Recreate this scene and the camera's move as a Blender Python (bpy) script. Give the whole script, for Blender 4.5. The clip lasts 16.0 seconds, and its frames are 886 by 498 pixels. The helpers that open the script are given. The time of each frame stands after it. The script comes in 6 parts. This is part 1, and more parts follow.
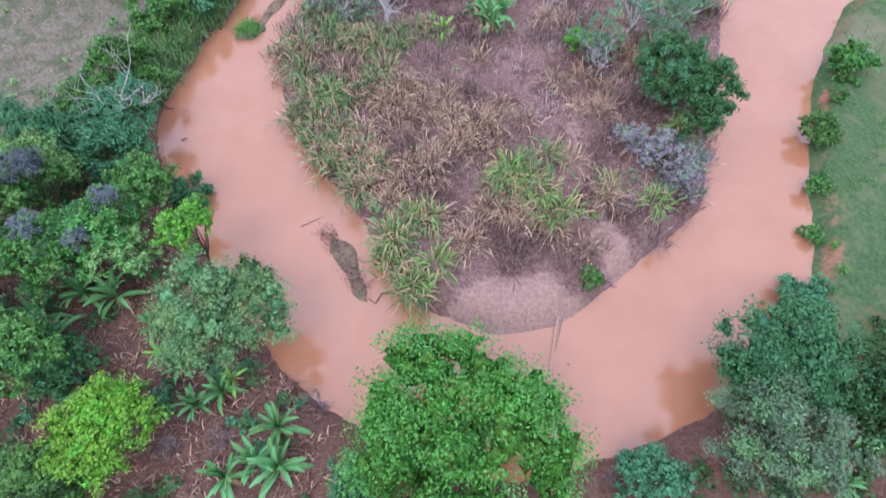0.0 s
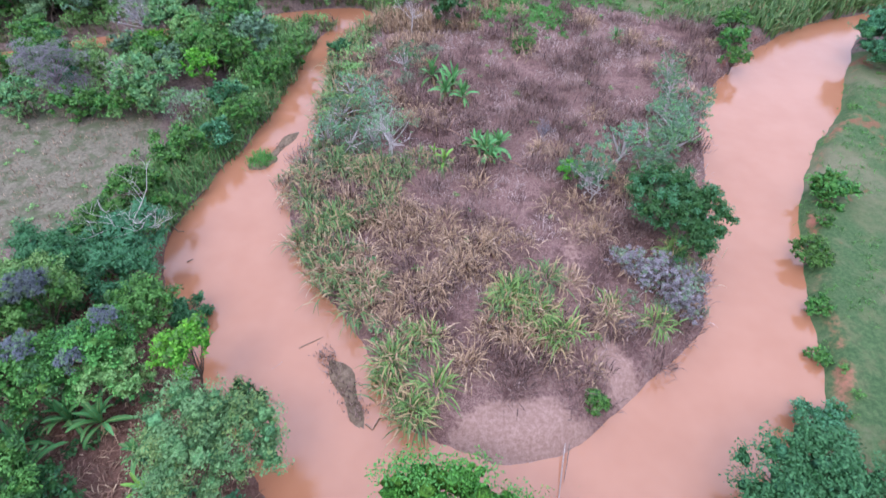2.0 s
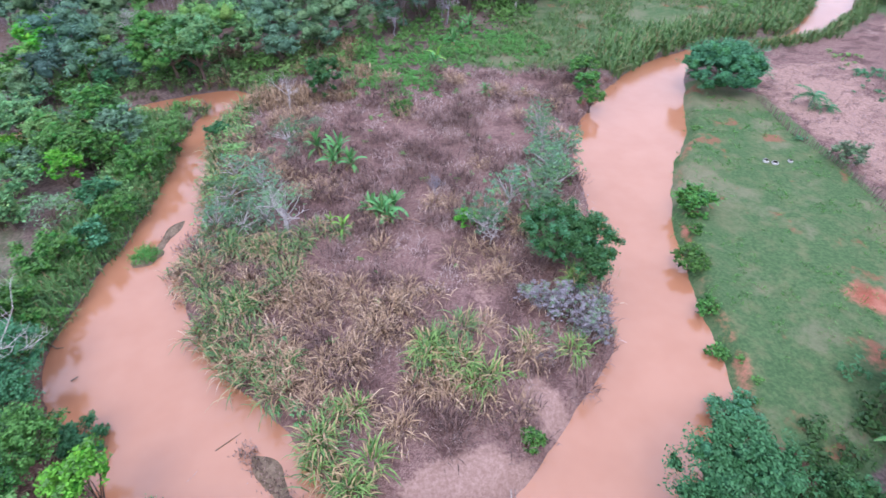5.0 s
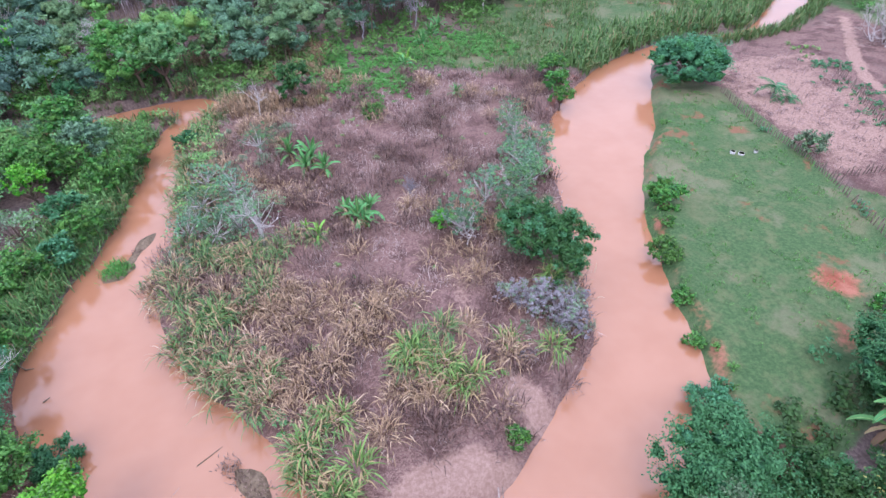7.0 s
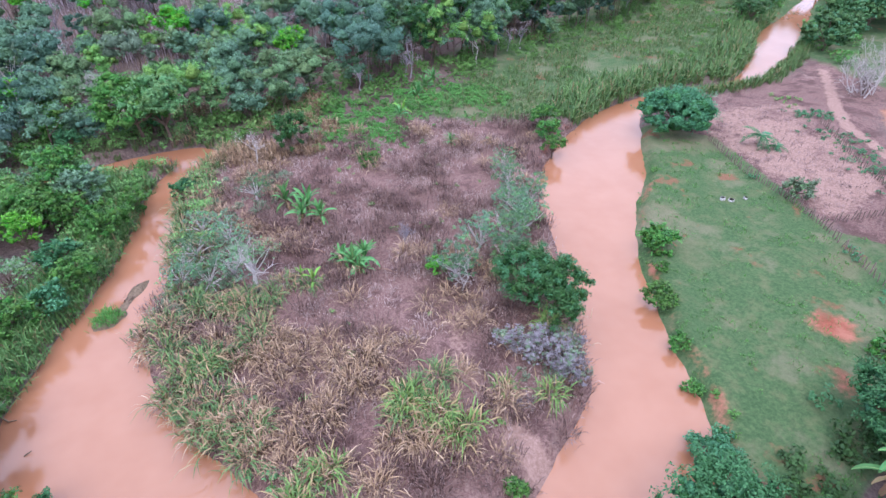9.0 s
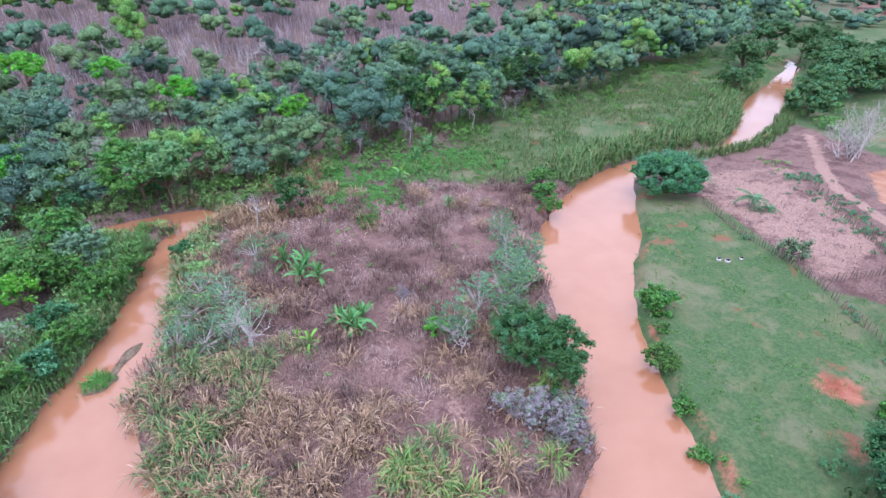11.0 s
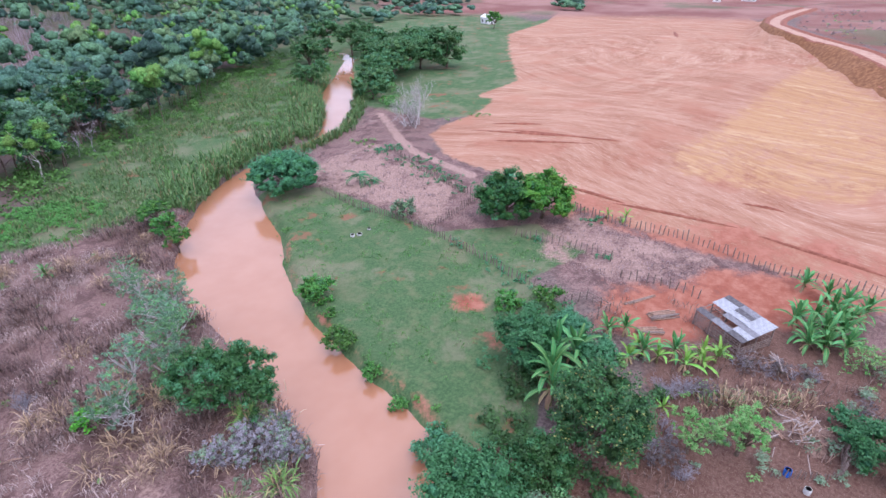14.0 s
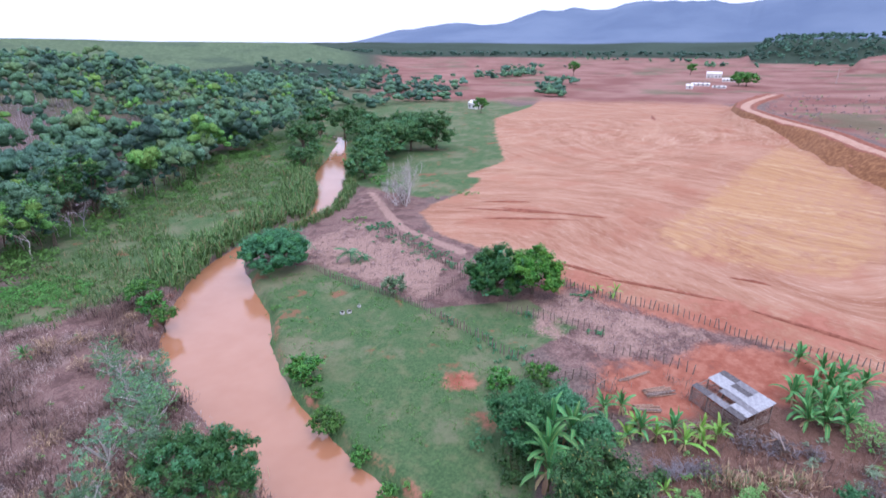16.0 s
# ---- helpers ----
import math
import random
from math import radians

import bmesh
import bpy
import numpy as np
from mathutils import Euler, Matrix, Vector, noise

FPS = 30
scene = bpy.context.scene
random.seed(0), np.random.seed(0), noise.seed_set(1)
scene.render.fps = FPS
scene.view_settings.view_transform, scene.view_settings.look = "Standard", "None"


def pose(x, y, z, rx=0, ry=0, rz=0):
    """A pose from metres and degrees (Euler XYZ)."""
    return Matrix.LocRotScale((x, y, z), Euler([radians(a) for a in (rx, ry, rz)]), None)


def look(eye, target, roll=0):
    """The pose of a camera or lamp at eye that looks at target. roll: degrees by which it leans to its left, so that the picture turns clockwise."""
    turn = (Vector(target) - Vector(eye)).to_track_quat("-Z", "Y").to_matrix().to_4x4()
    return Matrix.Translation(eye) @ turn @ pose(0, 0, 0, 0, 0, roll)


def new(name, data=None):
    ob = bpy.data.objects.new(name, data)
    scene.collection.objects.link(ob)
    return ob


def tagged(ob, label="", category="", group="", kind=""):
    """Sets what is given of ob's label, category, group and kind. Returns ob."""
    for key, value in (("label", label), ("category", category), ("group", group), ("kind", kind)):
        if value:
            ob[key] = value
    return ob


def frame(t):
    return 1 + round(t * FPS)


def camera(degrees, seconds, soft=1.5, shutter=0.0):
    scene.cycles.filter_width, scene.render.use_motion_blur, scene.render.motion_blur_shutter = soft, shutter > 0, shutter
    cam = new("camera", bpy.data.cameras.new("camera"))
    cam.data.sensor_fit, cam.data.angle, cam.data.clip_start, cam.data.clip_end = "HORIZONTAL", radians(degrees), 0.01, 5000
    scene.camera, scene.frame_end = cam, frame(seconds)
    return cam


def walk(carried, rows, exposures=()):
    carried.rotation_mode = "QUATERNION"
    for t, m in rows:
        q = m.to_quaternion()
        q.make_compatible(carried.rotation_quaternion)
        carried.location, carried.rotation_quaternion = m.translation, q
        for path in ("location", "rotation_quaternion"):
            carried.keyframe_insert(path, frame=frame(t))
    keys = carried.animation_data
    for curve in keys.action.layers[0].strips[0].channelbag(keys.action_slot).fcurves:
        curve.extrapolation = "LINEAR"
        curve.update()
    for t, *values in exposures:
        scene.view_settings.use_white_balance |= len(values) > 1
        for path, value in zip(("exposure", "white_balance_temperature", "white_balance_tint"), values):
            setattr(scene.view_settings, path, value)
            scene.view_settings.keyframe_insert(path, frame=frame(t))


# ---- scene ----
# The camera hovers in one spot 36 m over the river: it tilts up, pans right, tilts and pans again.
cam = camera(78.9, 16.0, shutter=0.6)
EYE = (0.0, 0.0, 36.0)
TURNS = [  # seconds, heading, tilt
    (0.0, 0.00, -60.36),
    (0.5, 0.01, -56.73),
    (1.0, 0.05, -53.55),
    (1.5, 0.07, -50.54),
    (2.0, 0.08, -47.55),
    (2.5, 0.13, -44.44),
    (3.0, 0.14, -41.71),
    (3.5, 0.12, -41.45),
    (4.0, -0.51, -41.41),
    (4.5, -6.88, -41.36),
    (5.0, -13.57, -41.31),
    (5.2, -14.50, -41.28),
    (7.5, -17.04, -40.98),
    (8.0, -17.19, -38.17),
    (8.5, -17.30, -36.53),
    (9.0, -17.41, -36.25),
    (9.2, -17.71, -35.79),
    (11.3, -17.63, -29.50),
    (11.5, -17.67, -29.50),
    (12.0, -21.99, -29.45),
    (12.5, -42.26, -29.26),
    (13.0, -55.72, -29.13),
    (13.5, -58.40, -29.04),
    (14.0, -59.23, -28.99),
    (14.5, -59.77, -28.97),
    (15.0, -60.07, -27.14),
    (15.5, -60.24, -24.01),
    (16.0, -60.34, -20.87),
]
walk(cam, [(t, pose(*EYE, 90 + tilt, 0, heading)) for t, heading, tilt in TURNS],
     exposures=[(0.0, 0.0), (3.0, 0.10), (11.5, 0.17), (13.0, 0.03), (14.5, -0.02), (15.0, -0.04), (16.0, -0.15)])

# ---- light: a bright, thinly overcast sky ----
world = bpy.data.worlds.new("overcast_sky")
scene.world = world
world.use_nodes = True
wn, wl = world.node_tree.nodes, world.node_tree.links
sky = wn.new("ShaderNodeTexSky")
sky.sky_type, sky.sun_disc = "NISHITA", False
sky.sun_elevation, sky.sun_rotation = radians(55), radians(200)
sky_gain = wn.new("ShaderNodeVectorMath")
sky_gain.operation = "SCALE"
sky_gain.inputs["Scale"].default_value = 0.15
veil = wn.new("ShaderNodeMixRGB")
veil.inputs[0].default_value = 0.8
high = wn.new("ShaderNodeTexCoord")
split_sky = wn.new("ShaderNodeSeparateXYZ")
overcast = wn.new("ShaderNodeMixRGB")
overcast.inputs[1].default_value = (1.28, 1.39, 1.98, 1)
overcast.inputs[2].default_value = (2.46, 2.68, 3.86, 1)
wl.new(high.outputs["Generated"], split_sky.inputs[0])
wl.new(split_sky.outputs["Z"], overcast.inputs[0])
wl.new(overcast.outputs[0], veil.inputs[2])
wl.new(sky.outputs[0], sky_gain.inputs[0])
wl.new(sky_gain.outputs[0], veil.inputs[1])
wl.new(veil.outputs[0], wn["Background"].inputs[0])
wn["Background"].inputs[1].default_value = 1.0
sun = new("sun", bpy.data.lights.new("sun", "SUN"))
sun.data.energy, sun.data.angle, sun.data.color = 1.4, radians(25), (1.0, 0.95, 0.88)
sun.matrix_world = look((-20, -40, 80), (0, 0, 0))

# ---- numeric helpers ----

def smooth(a, b, v):
    u = np.clip((v - a) / (b - a), 0, 1)
    return u * u * (3 - 2 * u)


LATTICE = np.random.default_rng(3).random((256, 256))


def value_noise(x, y):
    xi, yi = np.floor(x).astype(int), np.floor(y).astype(int)
    u, v = x - xi, y - yi
    u, v = u * u * (3 - 2 * u), v * v * (3 - 2 * v)
    a, b = LATTICE[xi % 256, yi % 256], LATTICE[(xi + 1) % 256, yi % 256]
    c, d = LATTICE[xi % 256, (yi + 1) % 256], LATTICE[(xi + 1) % 256, (yi + 1) % 256]
    return (a * (1 - u) + b * u) * (1 - v) + (c * (1 - u) + d * u) * v


def fbm(x, y, size, octaves=3):
    total, gain = 0, 0.5
    for k in range(octaves):
        total = total + gain * (value_noise(x / size + 17.3 * k, y / size + 5.1 * k) - 0.5)
        size, gain = size / 2, gain / 2
    return total


def spline(points, step=1.0):
    """A Catmull-Rom line through rows of any width, sampled about every step metres."""
    p = np.array(points, float)
    p = np.vstack([2 * p[0] - p[1], p, 2 * p[-1] - p[-2]])
    out = []
    for i in range(1, len(p) - 2):
        n = max(2, int(np.hypot(*(p[i + 1, :2] - p[i, :2])) / step))
        u = (np.arange(n) / n)[:, None]
        a, b, c, d = p[i - 1], p[i], p[i + 1], p[i + 2]
        out.append(0.5 * (2 * b + (c - a) * u + (2 * a - 5 * b + 4 * c - d) * u ** 2 + (3 * b - a - 3 * c + d) * u ** 3))
    return np.vstack(out + [p[-2][None]])


def area(x, y, corners, soft=1.0):
    """1 inside the outline, 0 outside, fading over soft metres."""
    inside = np.zeros(np.shape(x), bool)
    dist = np.full(np.shape(x), 1e9)
    for (ax, ay), (bx, by) in zip(corners, corners[1:] + corners[:1]):
        ex, ey = bx - ax, by - ay
        u = np.clip(((x - ax) * ex + (y - ay) * ey) / (ex * ex + ey * ey), 0, 1)
        dist = np.minimum(dist, np.hypot(x - ax - u * ex, y - ay - u * ey))
        if ay != by:
            inside ^= ((ay > y) != (by > y)) & (x < (bx - ax) * (y - ay) / (by - ay) + ax)
    return smooth(-soft, soft, np.where(inside, dist, -dist))


# ---- plan ----
# River: centre line and half width, from the north-west round the loop to the north-east.
RIVER_WEST = [(-240, 20, 3), (-150, 45, 3), (-95, 58, 2.6), (-66, 64.5, 2.6), (-44, 72.5, 2.4), (-30, 76.5, 2.4), (-19, 80, 2.6),
              (-12.5, 79, 2.8), (-16, 70, 2.3), (-17.2, 57, 2.8), (-17.8, 49.5, 3.4), (-19.8, 41.5, 4.2), (-19.4, 33.5, 5.6),
              (-16.3, 27, 5.6), (-11.2, 20, 5.6), (-6, 12.8, 4.7), (3, 9.0, 4.8), (9.5, 9.8, 4.6)]
RIVER_EAST = [(9.5, 9.8, 4.6), (15.5, 13, 5.2), (20.7, 17.4, 5.2), (24.4, 22, 4.5), (26, 26.5, 4.1), (28, 33, 4.3), (31.5, 42.5, 4.7),
              (36, 52, 6.2), (41.5, 59.5, 6.7), (48.5, 68, 5.2), (58, 76.6, 2.6), (70, 80, 2.4), (84, 80.5, 2.2), (94, 86, 2.6), (104, 93, 3.6),
              (117, 104.5, 4.6), (127, 112, 4.0), (138, 119.5, 3.3), (150, 129, 2.6), (164, 139, 2.2), (174, 152, 2.4), (182, 180, 2.6), (200, 230, 2.6), (230, 300, 3)]
RIVER = np.vstack([spline(RIVER_WEST)[:-1], spline(RIVER_EAST)])
FOREST_EDGE = [(-400, 0), (-160, 52), (-80, 67), (-44, 77), (-25, 81.5), (-12, 85), (5, 91), (31, 99.5), (62, 113), (111, 139), (160, 160), (240, 205), (420, 330)]
EDGE = spline([(a, b, 0) for a, b in FOREST_EDGE], 4)
EMBANKMENT = [(40, -80), (110, -48), (152, -28), (165, -23), (188, -15.5), (210, -9.5), (245, 6), (285, 15), (340, 17), (390, 9), (460, -6), (700, -60)]
BANK = spline([(a, b, 0) for a, b in EMBANKMENT], 3)
PENINSULA = [(-18, 79), (-17, 50), (-17, 32), (-9, 18), (1, 10), (10, 9.5), (18, 14), (26, 25), (31, 45), (37, 60), (46, 71), (36, 75), (20, 79), (0, 81)]
PASTURE = [(21, 11), (27, 24), (31, 35), (37, 46), (47, 60), (55, 69), (62, 60), (59, 43), (57, 35), (66, 24), (62, 15), (52, 19), (47, 11), (38, 12), (30, 9)]
PLOT = [(62, 62), (66, 70), (84, 66), (79, 57), (73, 41), (61, 36), (58, 37)]
RED_FIELD = [(83, 49), (92, 58), (100, 59), (112, 58), (126, 60), (127, 66), (150, 64), (164, 71), (205, 92), (248, 112), (300, 114), (440, 145), (700, 130), (900, -60),
             (520, 36), (371, 19), (258, -8), (205, -21), (158, -33), (70, -80), (67, -17), (69, -5), (71, 12), (75, 22)]
YARD = [(47, 10), (56, 11), (60, 4), (66, 1), (69, -8), (67, -22), (60, -10), (50, -7), (46, 2)]
DRY_STRIP = [(57, 20), (63, 22), (72, 20), (70, 10), (68, 0), (62, 2), (57, 8)]
DRY_MEADOW = [(-90, 20), (-60, 26), (-33, 33), (-29, 42), (-31, 50), (-38, 55), (-52, 52), (-90, 44)]
SCRUBLAND = [(58, 66), (72, 74), (96, 80), (116, 92), (122, 80), (104, 62), (86, 52), (76, 24), (72, 0), (69, -24), (52, -22), (36, -16), (30, 0), (44, 2), (56, 22)]
LEFT_BANK = [(-60, -24), (-60, 28), (-34, 30), (-25, 36), (-14, 24), (-5, 14), (5, 10), (18, 12), (26, 15), (36, 2), (46, 4), (56, -4), (58, -24)]
TRACK = [(104, 80), (95.5, 70.6), (86.5, 61.5), (81.5, 55), (79, 47.5), (76.5, 40)]
FAR_MEADOW = [(190, 98), (250, 117), (300, 119), (340, 150), (330, 235), (260, 230), (200, 175), (180, 125)]
FAR_GREEN = [(60, 82), (90, 86), (106, 100), (125, 118), (150, 134), (130, 134), (110, 132), (84, 120), (62, 108), (40, 96), (14, 86), (30, 76), (48, 74)]
RIVER_GREEN = [(103, 64), (112, 55), (126, 56), (130, 62), (150, 60), (166, 68), (206, 89), (195, 114), (150, 104), (118, 90), (106, 78)]


def river_gap(x, y):
    """Distance outside the river's edge (negative in the water)."""
    x, y = np.asarray(x, float), np.asarray(y, float)
    best = np.full(x.shape, 1e9)
    for px, py, w in RIVER:
        np.minimum(best, np.hypot(x - px, y - py) - w, out=best)
    return best + 1.1 * fbm(x, y, 3.2, 3)


def side_of(line, x, y):
    """Signed distance to the left of a line."""
    best, sign = np.full(np.shape(x), 1e9), np.zeros(np.shape(x))
    for a, b in zip(line[:-1], line[1:]):
        ex, ey = b[0] - a[0], b[1] - a[1]
        u = np.clip(((x - a[0]) * ex + (y - a[1]) * ey) / (ex * ex + ey * ey), 0, 1)
        d = np.hypot(x - a[0] - u * ex, y - a[1] - u * ey)
        s = np.sign(ex * (y - a[1]) - ey * (x - a[0]))
        sign = np.where(d < best, s, sign)
        best = np.minimum(best, d)
    return best * sign


def land(x, y):
    """Height of the ground."""
    x, y = np.asarray(x, float), np.asarray(y, float)
    g = river_gap(x, y)
    r = np.hypot(x, y)
    z = 1.25 + 0.5 * fbm(x, y, 14, 4) + 0.5 * smooth(4, 25, g)
    z = z + 0.9 * smooth(60, 80, x) * (1 - smooth(60, 90, y))
    f = side_of(EDGE, x, y)
    drop = smooth(150, 330, x) * smooth(0, 200, y)
    z = z + (21 * smooth(-6, 145, f) + 2 * smooth(80, 280, f) + 5 * fbm(x, y, 60, 3) * smooth(0, 40, f)) * (1 - 0.85 * drop)
    e = -side_of(BANK, x, y)
    rise = smooth(-1, 8, e + 5 * fbm(x, y, 9, 3) * (x < 260)) * smooth(90, 140, x) * (1 - 0.6 * smooth(250, 330, x))
    z = z + 6.0 * rise + 15 * smooth(20, 240, e) * smooth(120, 200, x)
    tan = smooth(0, 60, x - 120) * smooth(95, 10, -e) * (1 - smooth(230, 330, x))
    z = z + 2.4 * tan * (1 - rise)
    # far ridges and mountains
    az = np.degrees(np.arctan2(x, y))
    ridge = smooth(500, 1100, r) * (1 - smooth(1100, 1700, r))
    z = z + 41 * ridge * (0.88 + 0.55 * fbm(az, az * 0 + 3.3, 11, 3)) * smooth(58, 44, az)
    z = z + 34 * smooth(1300, 2300, r) * (1 + 0.5 * fbm(az, r / 60, 9, 2))
    z = z + 40 * smooth(1130, 1380, r) * (1 - smooth(1500, 2000, r)) * smooth(87.5, 91, az) * smooth(125, 105, az)
    tops = np.interp(az, [50, 55, 61, 66, 70, 74, 78, 81, 88, 92, 96, 104, 150], [0, 70, 140, 125, 240, 190, 260, 265, 230, 320, 370, 430, 300])
    tops = tops + 90 * fbm(az * 1.7, r / 160, 5, 4)
    z = z + smooth(2700, 4000, r) * tops * smooth(49, 54, az) * (1 - smooth(130, 150, az))
    w = smooth(-0.35, 1.5, g)
    return np.where(r < 600, -1.2 * smooth(0.3, -3, g) - 0.12 + (z + 0.12) * w, z)


SURFACE = {}


def on_ground(x, y):
    """Heights on the built sheet of ground."""
    xs, ys, z = SURFACE["xs"], SURFACE["ys"], SURFACE["z"]
    x, y = np.asarray(x, float), np.asarray(y, float)
    i, j = np.clip(np.searchsorted(xs, x) - 1, 0, len(xs) - 2), np.clip(np.searchsorted(ys, y) - 1, 0, len(ys) - 2)
    u, v = (x - xs[i]) / (xs[i + 1] - xs[i]), (y - ys[j]) / (ys[j + 1] - ys[j])
    return (z[i, j] * (1 - u) + z[i + 1, j] * u) * (1 - v) + (z[i, j + 1] * (1 - u) + z[i + 1, j + 1] * u) * v


def ground_z(x, y):
    return float(on_ground(x, y))


# ---- mesh helpers ----
def mesh_from(name, verts, quads=None, mats=(), slots=None, tris=None, soft=False):
    me = bpy.data.meshes.new(name)
    verts = np.asarray(verts, np.float32)
    loops, totals = [], []
    for f in (quads, tris):
        if f is not None and len(f):
            f = np.asarray(f, np.int32)
            loops.append(f.ravel())
            totals.append(np.full(len(f), f.shape[1], np.int32))
    loops, totals = np.concatenate(loops), np.concatenate(totals)
    me.vertices.add(len(verts))
    me.vertices.foreach_set("co", verts.ravel())
    me.loops.add(len(loops))
    me.loops.foreach_set("vertex_index", loops)
    me.polygons.add(len(totals))
    me.polygons.foreach_set("loop_start", np.concatenate([[0], np.cumsum(totals)[:-1]]).astype(np.int32))
    for m in mats if isinstance(mats, (list, tuple)) else [mats]:
        me.materials.append(m)
    if slots is not None:
        me.polygons.foreach_set("material_index", np.asarray(slots, np.int32))
    me.update(calc_edges=True)
    me.polygons.foreach_set("use_smooth", np.full(len(totals), soft))
    return me


class Pile:
    """Collects pieces of geometry into one mesh."""

    def __init__(self):
        self.v, self.q, self.s, self.n = [], [], [], 0

    def add(self, verts, quads, slot=0):
        self.v.append(np.asarray(verts, float))
        self.q.append(np.asarray(quads, int) + self.n)
        self.s.append(np.full(len(quads), slot))
        self.n += len(verts)

    def mesh(self, name, mats, soft=False):
        return mesh_from(name, np.vstack(self.v), np.vstack(self.q), mats, np.concatenate(self.s), soft=soft)


def part(name, me, parent, label="", at=None):
    ob = new(name, me)
    ob.parent = parent
    if at is not None:
        ob.matrix_local = at
    return tagged(ob, label) if label else ob


def thing(name, x, y, z, label, category, group="", turn=0.0, size=1.0):
    ob = new(name)
    ob.empty_display_size = 0.2
    ob.matrix_world = pose(x, y, z, 0, 0, turn) @ Matrix.Scale(size, 4)
    return tagged(ob, label, category, group)


def tube(path, radii, sides=6):
    """A tapered tube along a path, as verts and quads."""
    p = np.asarray(path, float)
    t = np.gradient(p, axis=0)
    t /= np.linalg.norm(t, axis=1)[:, None] + 1e-9
    ref = np.where(np.abs(t[:, 2:3]) > 0.9, [[1.0, 0, 0]], [[0, 0, 1.0]])
    a = np.cross(t, ref)
    a /= np.linalg.norm(a, axis=1)[:, None] + 1e-9
    b = np.cross(t, a)
    ang = np.arange(sides) / sides * 2 * np.pi
    ring = a[:, None] * np.cos(ang)[None, :, None] + b[:, None] * np.sin(ang)[None, :, None]
    verts = (p[:, None] + ring * np.asarray(radii, float)[:, None, None]).reshape(-1, 3)
    k = np.arange(sides)
    quads = [np.stack([i * sides + k, i * sides + (k + 1) % sides, (i + 1) * sides + (k + 1) % sides, (i + 1) * sides + k], 1)
             for i in range(len(p) - 1)]
    return verts, np.vstack(quads)


def unit(v):
    return v / (np.linalg.norm(v, axis=-1, keepdims=True) + 1e-9)


def leaf_cloud(rng, centres, radii, count, size, up=0.6, fill=0.45, tones=None):
    """Leaves on and in a set of clumps: verts, quads of small folded rhombs and, with tones, a slot for each leaf."""
    centres, radii = np.asarray(centres, float), np.asarray(radii, float)
    weight = radii[:, 0] * radii[:, 2]
    pick = rng.choice(len(centres), count, p=weight / weight.sum())
    d = unit(rng.normal(size=(count, 3)))
    d[:, 2] = np.where(d[:, 2] < -0.35, -d[:, 2], d[:, 2])
    reach = 1 - fill * rng.random(count) ** 1.5
    reach *= 1 + 0.28 * rng.random(count) * (rng.random(count) < 0.09)
    v, q = leaf_cards(rng, centres[pick] + d * radii[pick] * reach[:, None], d, size, up)
    return (v, q) if tones is None else (v, q, np.asarray(tones)[pick])


def leaf_cards(rng, pos, d, size, up=0.6):
    """One small folded rhomb at each place, turned towards d: verts and quads."""
    count = len(pos)
    nrm = unit(d * 0.75 + np.array([0, 0, up]) + rng.normal(size=(count, 3)) * 0.42)
    t = unit(np.cross(nrm, rng.normal(size=(count, 3))))
    b = np.cross(nrm, t)
    s = size * (0.55 + 0.9 * rng.random((count, 1)))
    v = np.stack([pos - t * s * 0.5, pos + b * s * 0.25 - nrm * s * 0.06, pos + t * s * 0.5 - nrm * s * 0.12, pos - b * s * 0.25 - nrm * s * 0.06], 1).reshape(-1, 3)
    return v, np.arange(count * 4).reshape(-1, 4)


CUBE = np.array([(x, y, z) for z in (-1, 1) for x, y in ((-1, -1), (1, -1), (1, 1), (-1, 1))], float) / math.sqrt(3)
CUBE_FACES = np.array([[3, 2, 1, 0], [4, 5, 6, 7], [0, 1, 5, 4], [1, 2, 6, 5], [2, 3, 7, 6], [3, 0, 4, 7]])


def inner_mass(rng, centres, radii, share=0.66):
    """The dense inner foliage of each clump, a crumpled lump under the leaves: verts and quads."""
    n = len(centres)
    spin = np.linalg.qr(rng.normal(size=(n, 3, 3)))[0]
    shape = np.einsum("nij,kj->nki", spin, CUBE) * rng.uniform(0.75, 1.2, (n, 8, 1))
    v = np.asarray(centres)[:, None, :] + shape * np.asarray(radii)[:, None, :] * share * 1.25
    q = (np.arange(n) * 8)[:, None, None] + CUBE_FACES[None]
    return v.reshape(-1, 3), q.reshape(-1, 4)


def crown_clumps(rng, r, flat=0.8, clumps=None, even=False):
    """Centres and radii of the clumps of an uneven crown of radius r round the origin."""
    n = clumps or int(18 + 6 * r)
    d = unit(rng.normal(size=(n, 3)))
    d[:, 2] = np.where(d[:, 2] < -0.6, np.abs(d[:, 2]) * 0.6, d[:, 2])
    lobes = unit(rng.normal(size=(5, 3)) * [1, 1, 0.6])
    lobe = np.max(d @ lobes.T, axis=1)
    reach = r * (0.46 + 0.32 * np.clip(lobe, 0, 1) ** 2 + 0.2 * rng.random(n) ** 2)
    if even:
        reach = r * (0.62 + 0.2 * rng.random(n))
    c = d * reach[:, None] * [1, 1, flat]
    rad = r * (0.19 + 0.15 * rng.random(n)) * (1 if n > 12 else 1.45)
    rad = np.stack([rad, rad * (0.8 + 0.4 * rng.random(n)), rad * 0.72], 1)
    return np.vstack([c, [[0, 0, 0]]]), np.vstack([rad, [[r * 0.45, r * 0.45, r * 0.42 * flat]]])


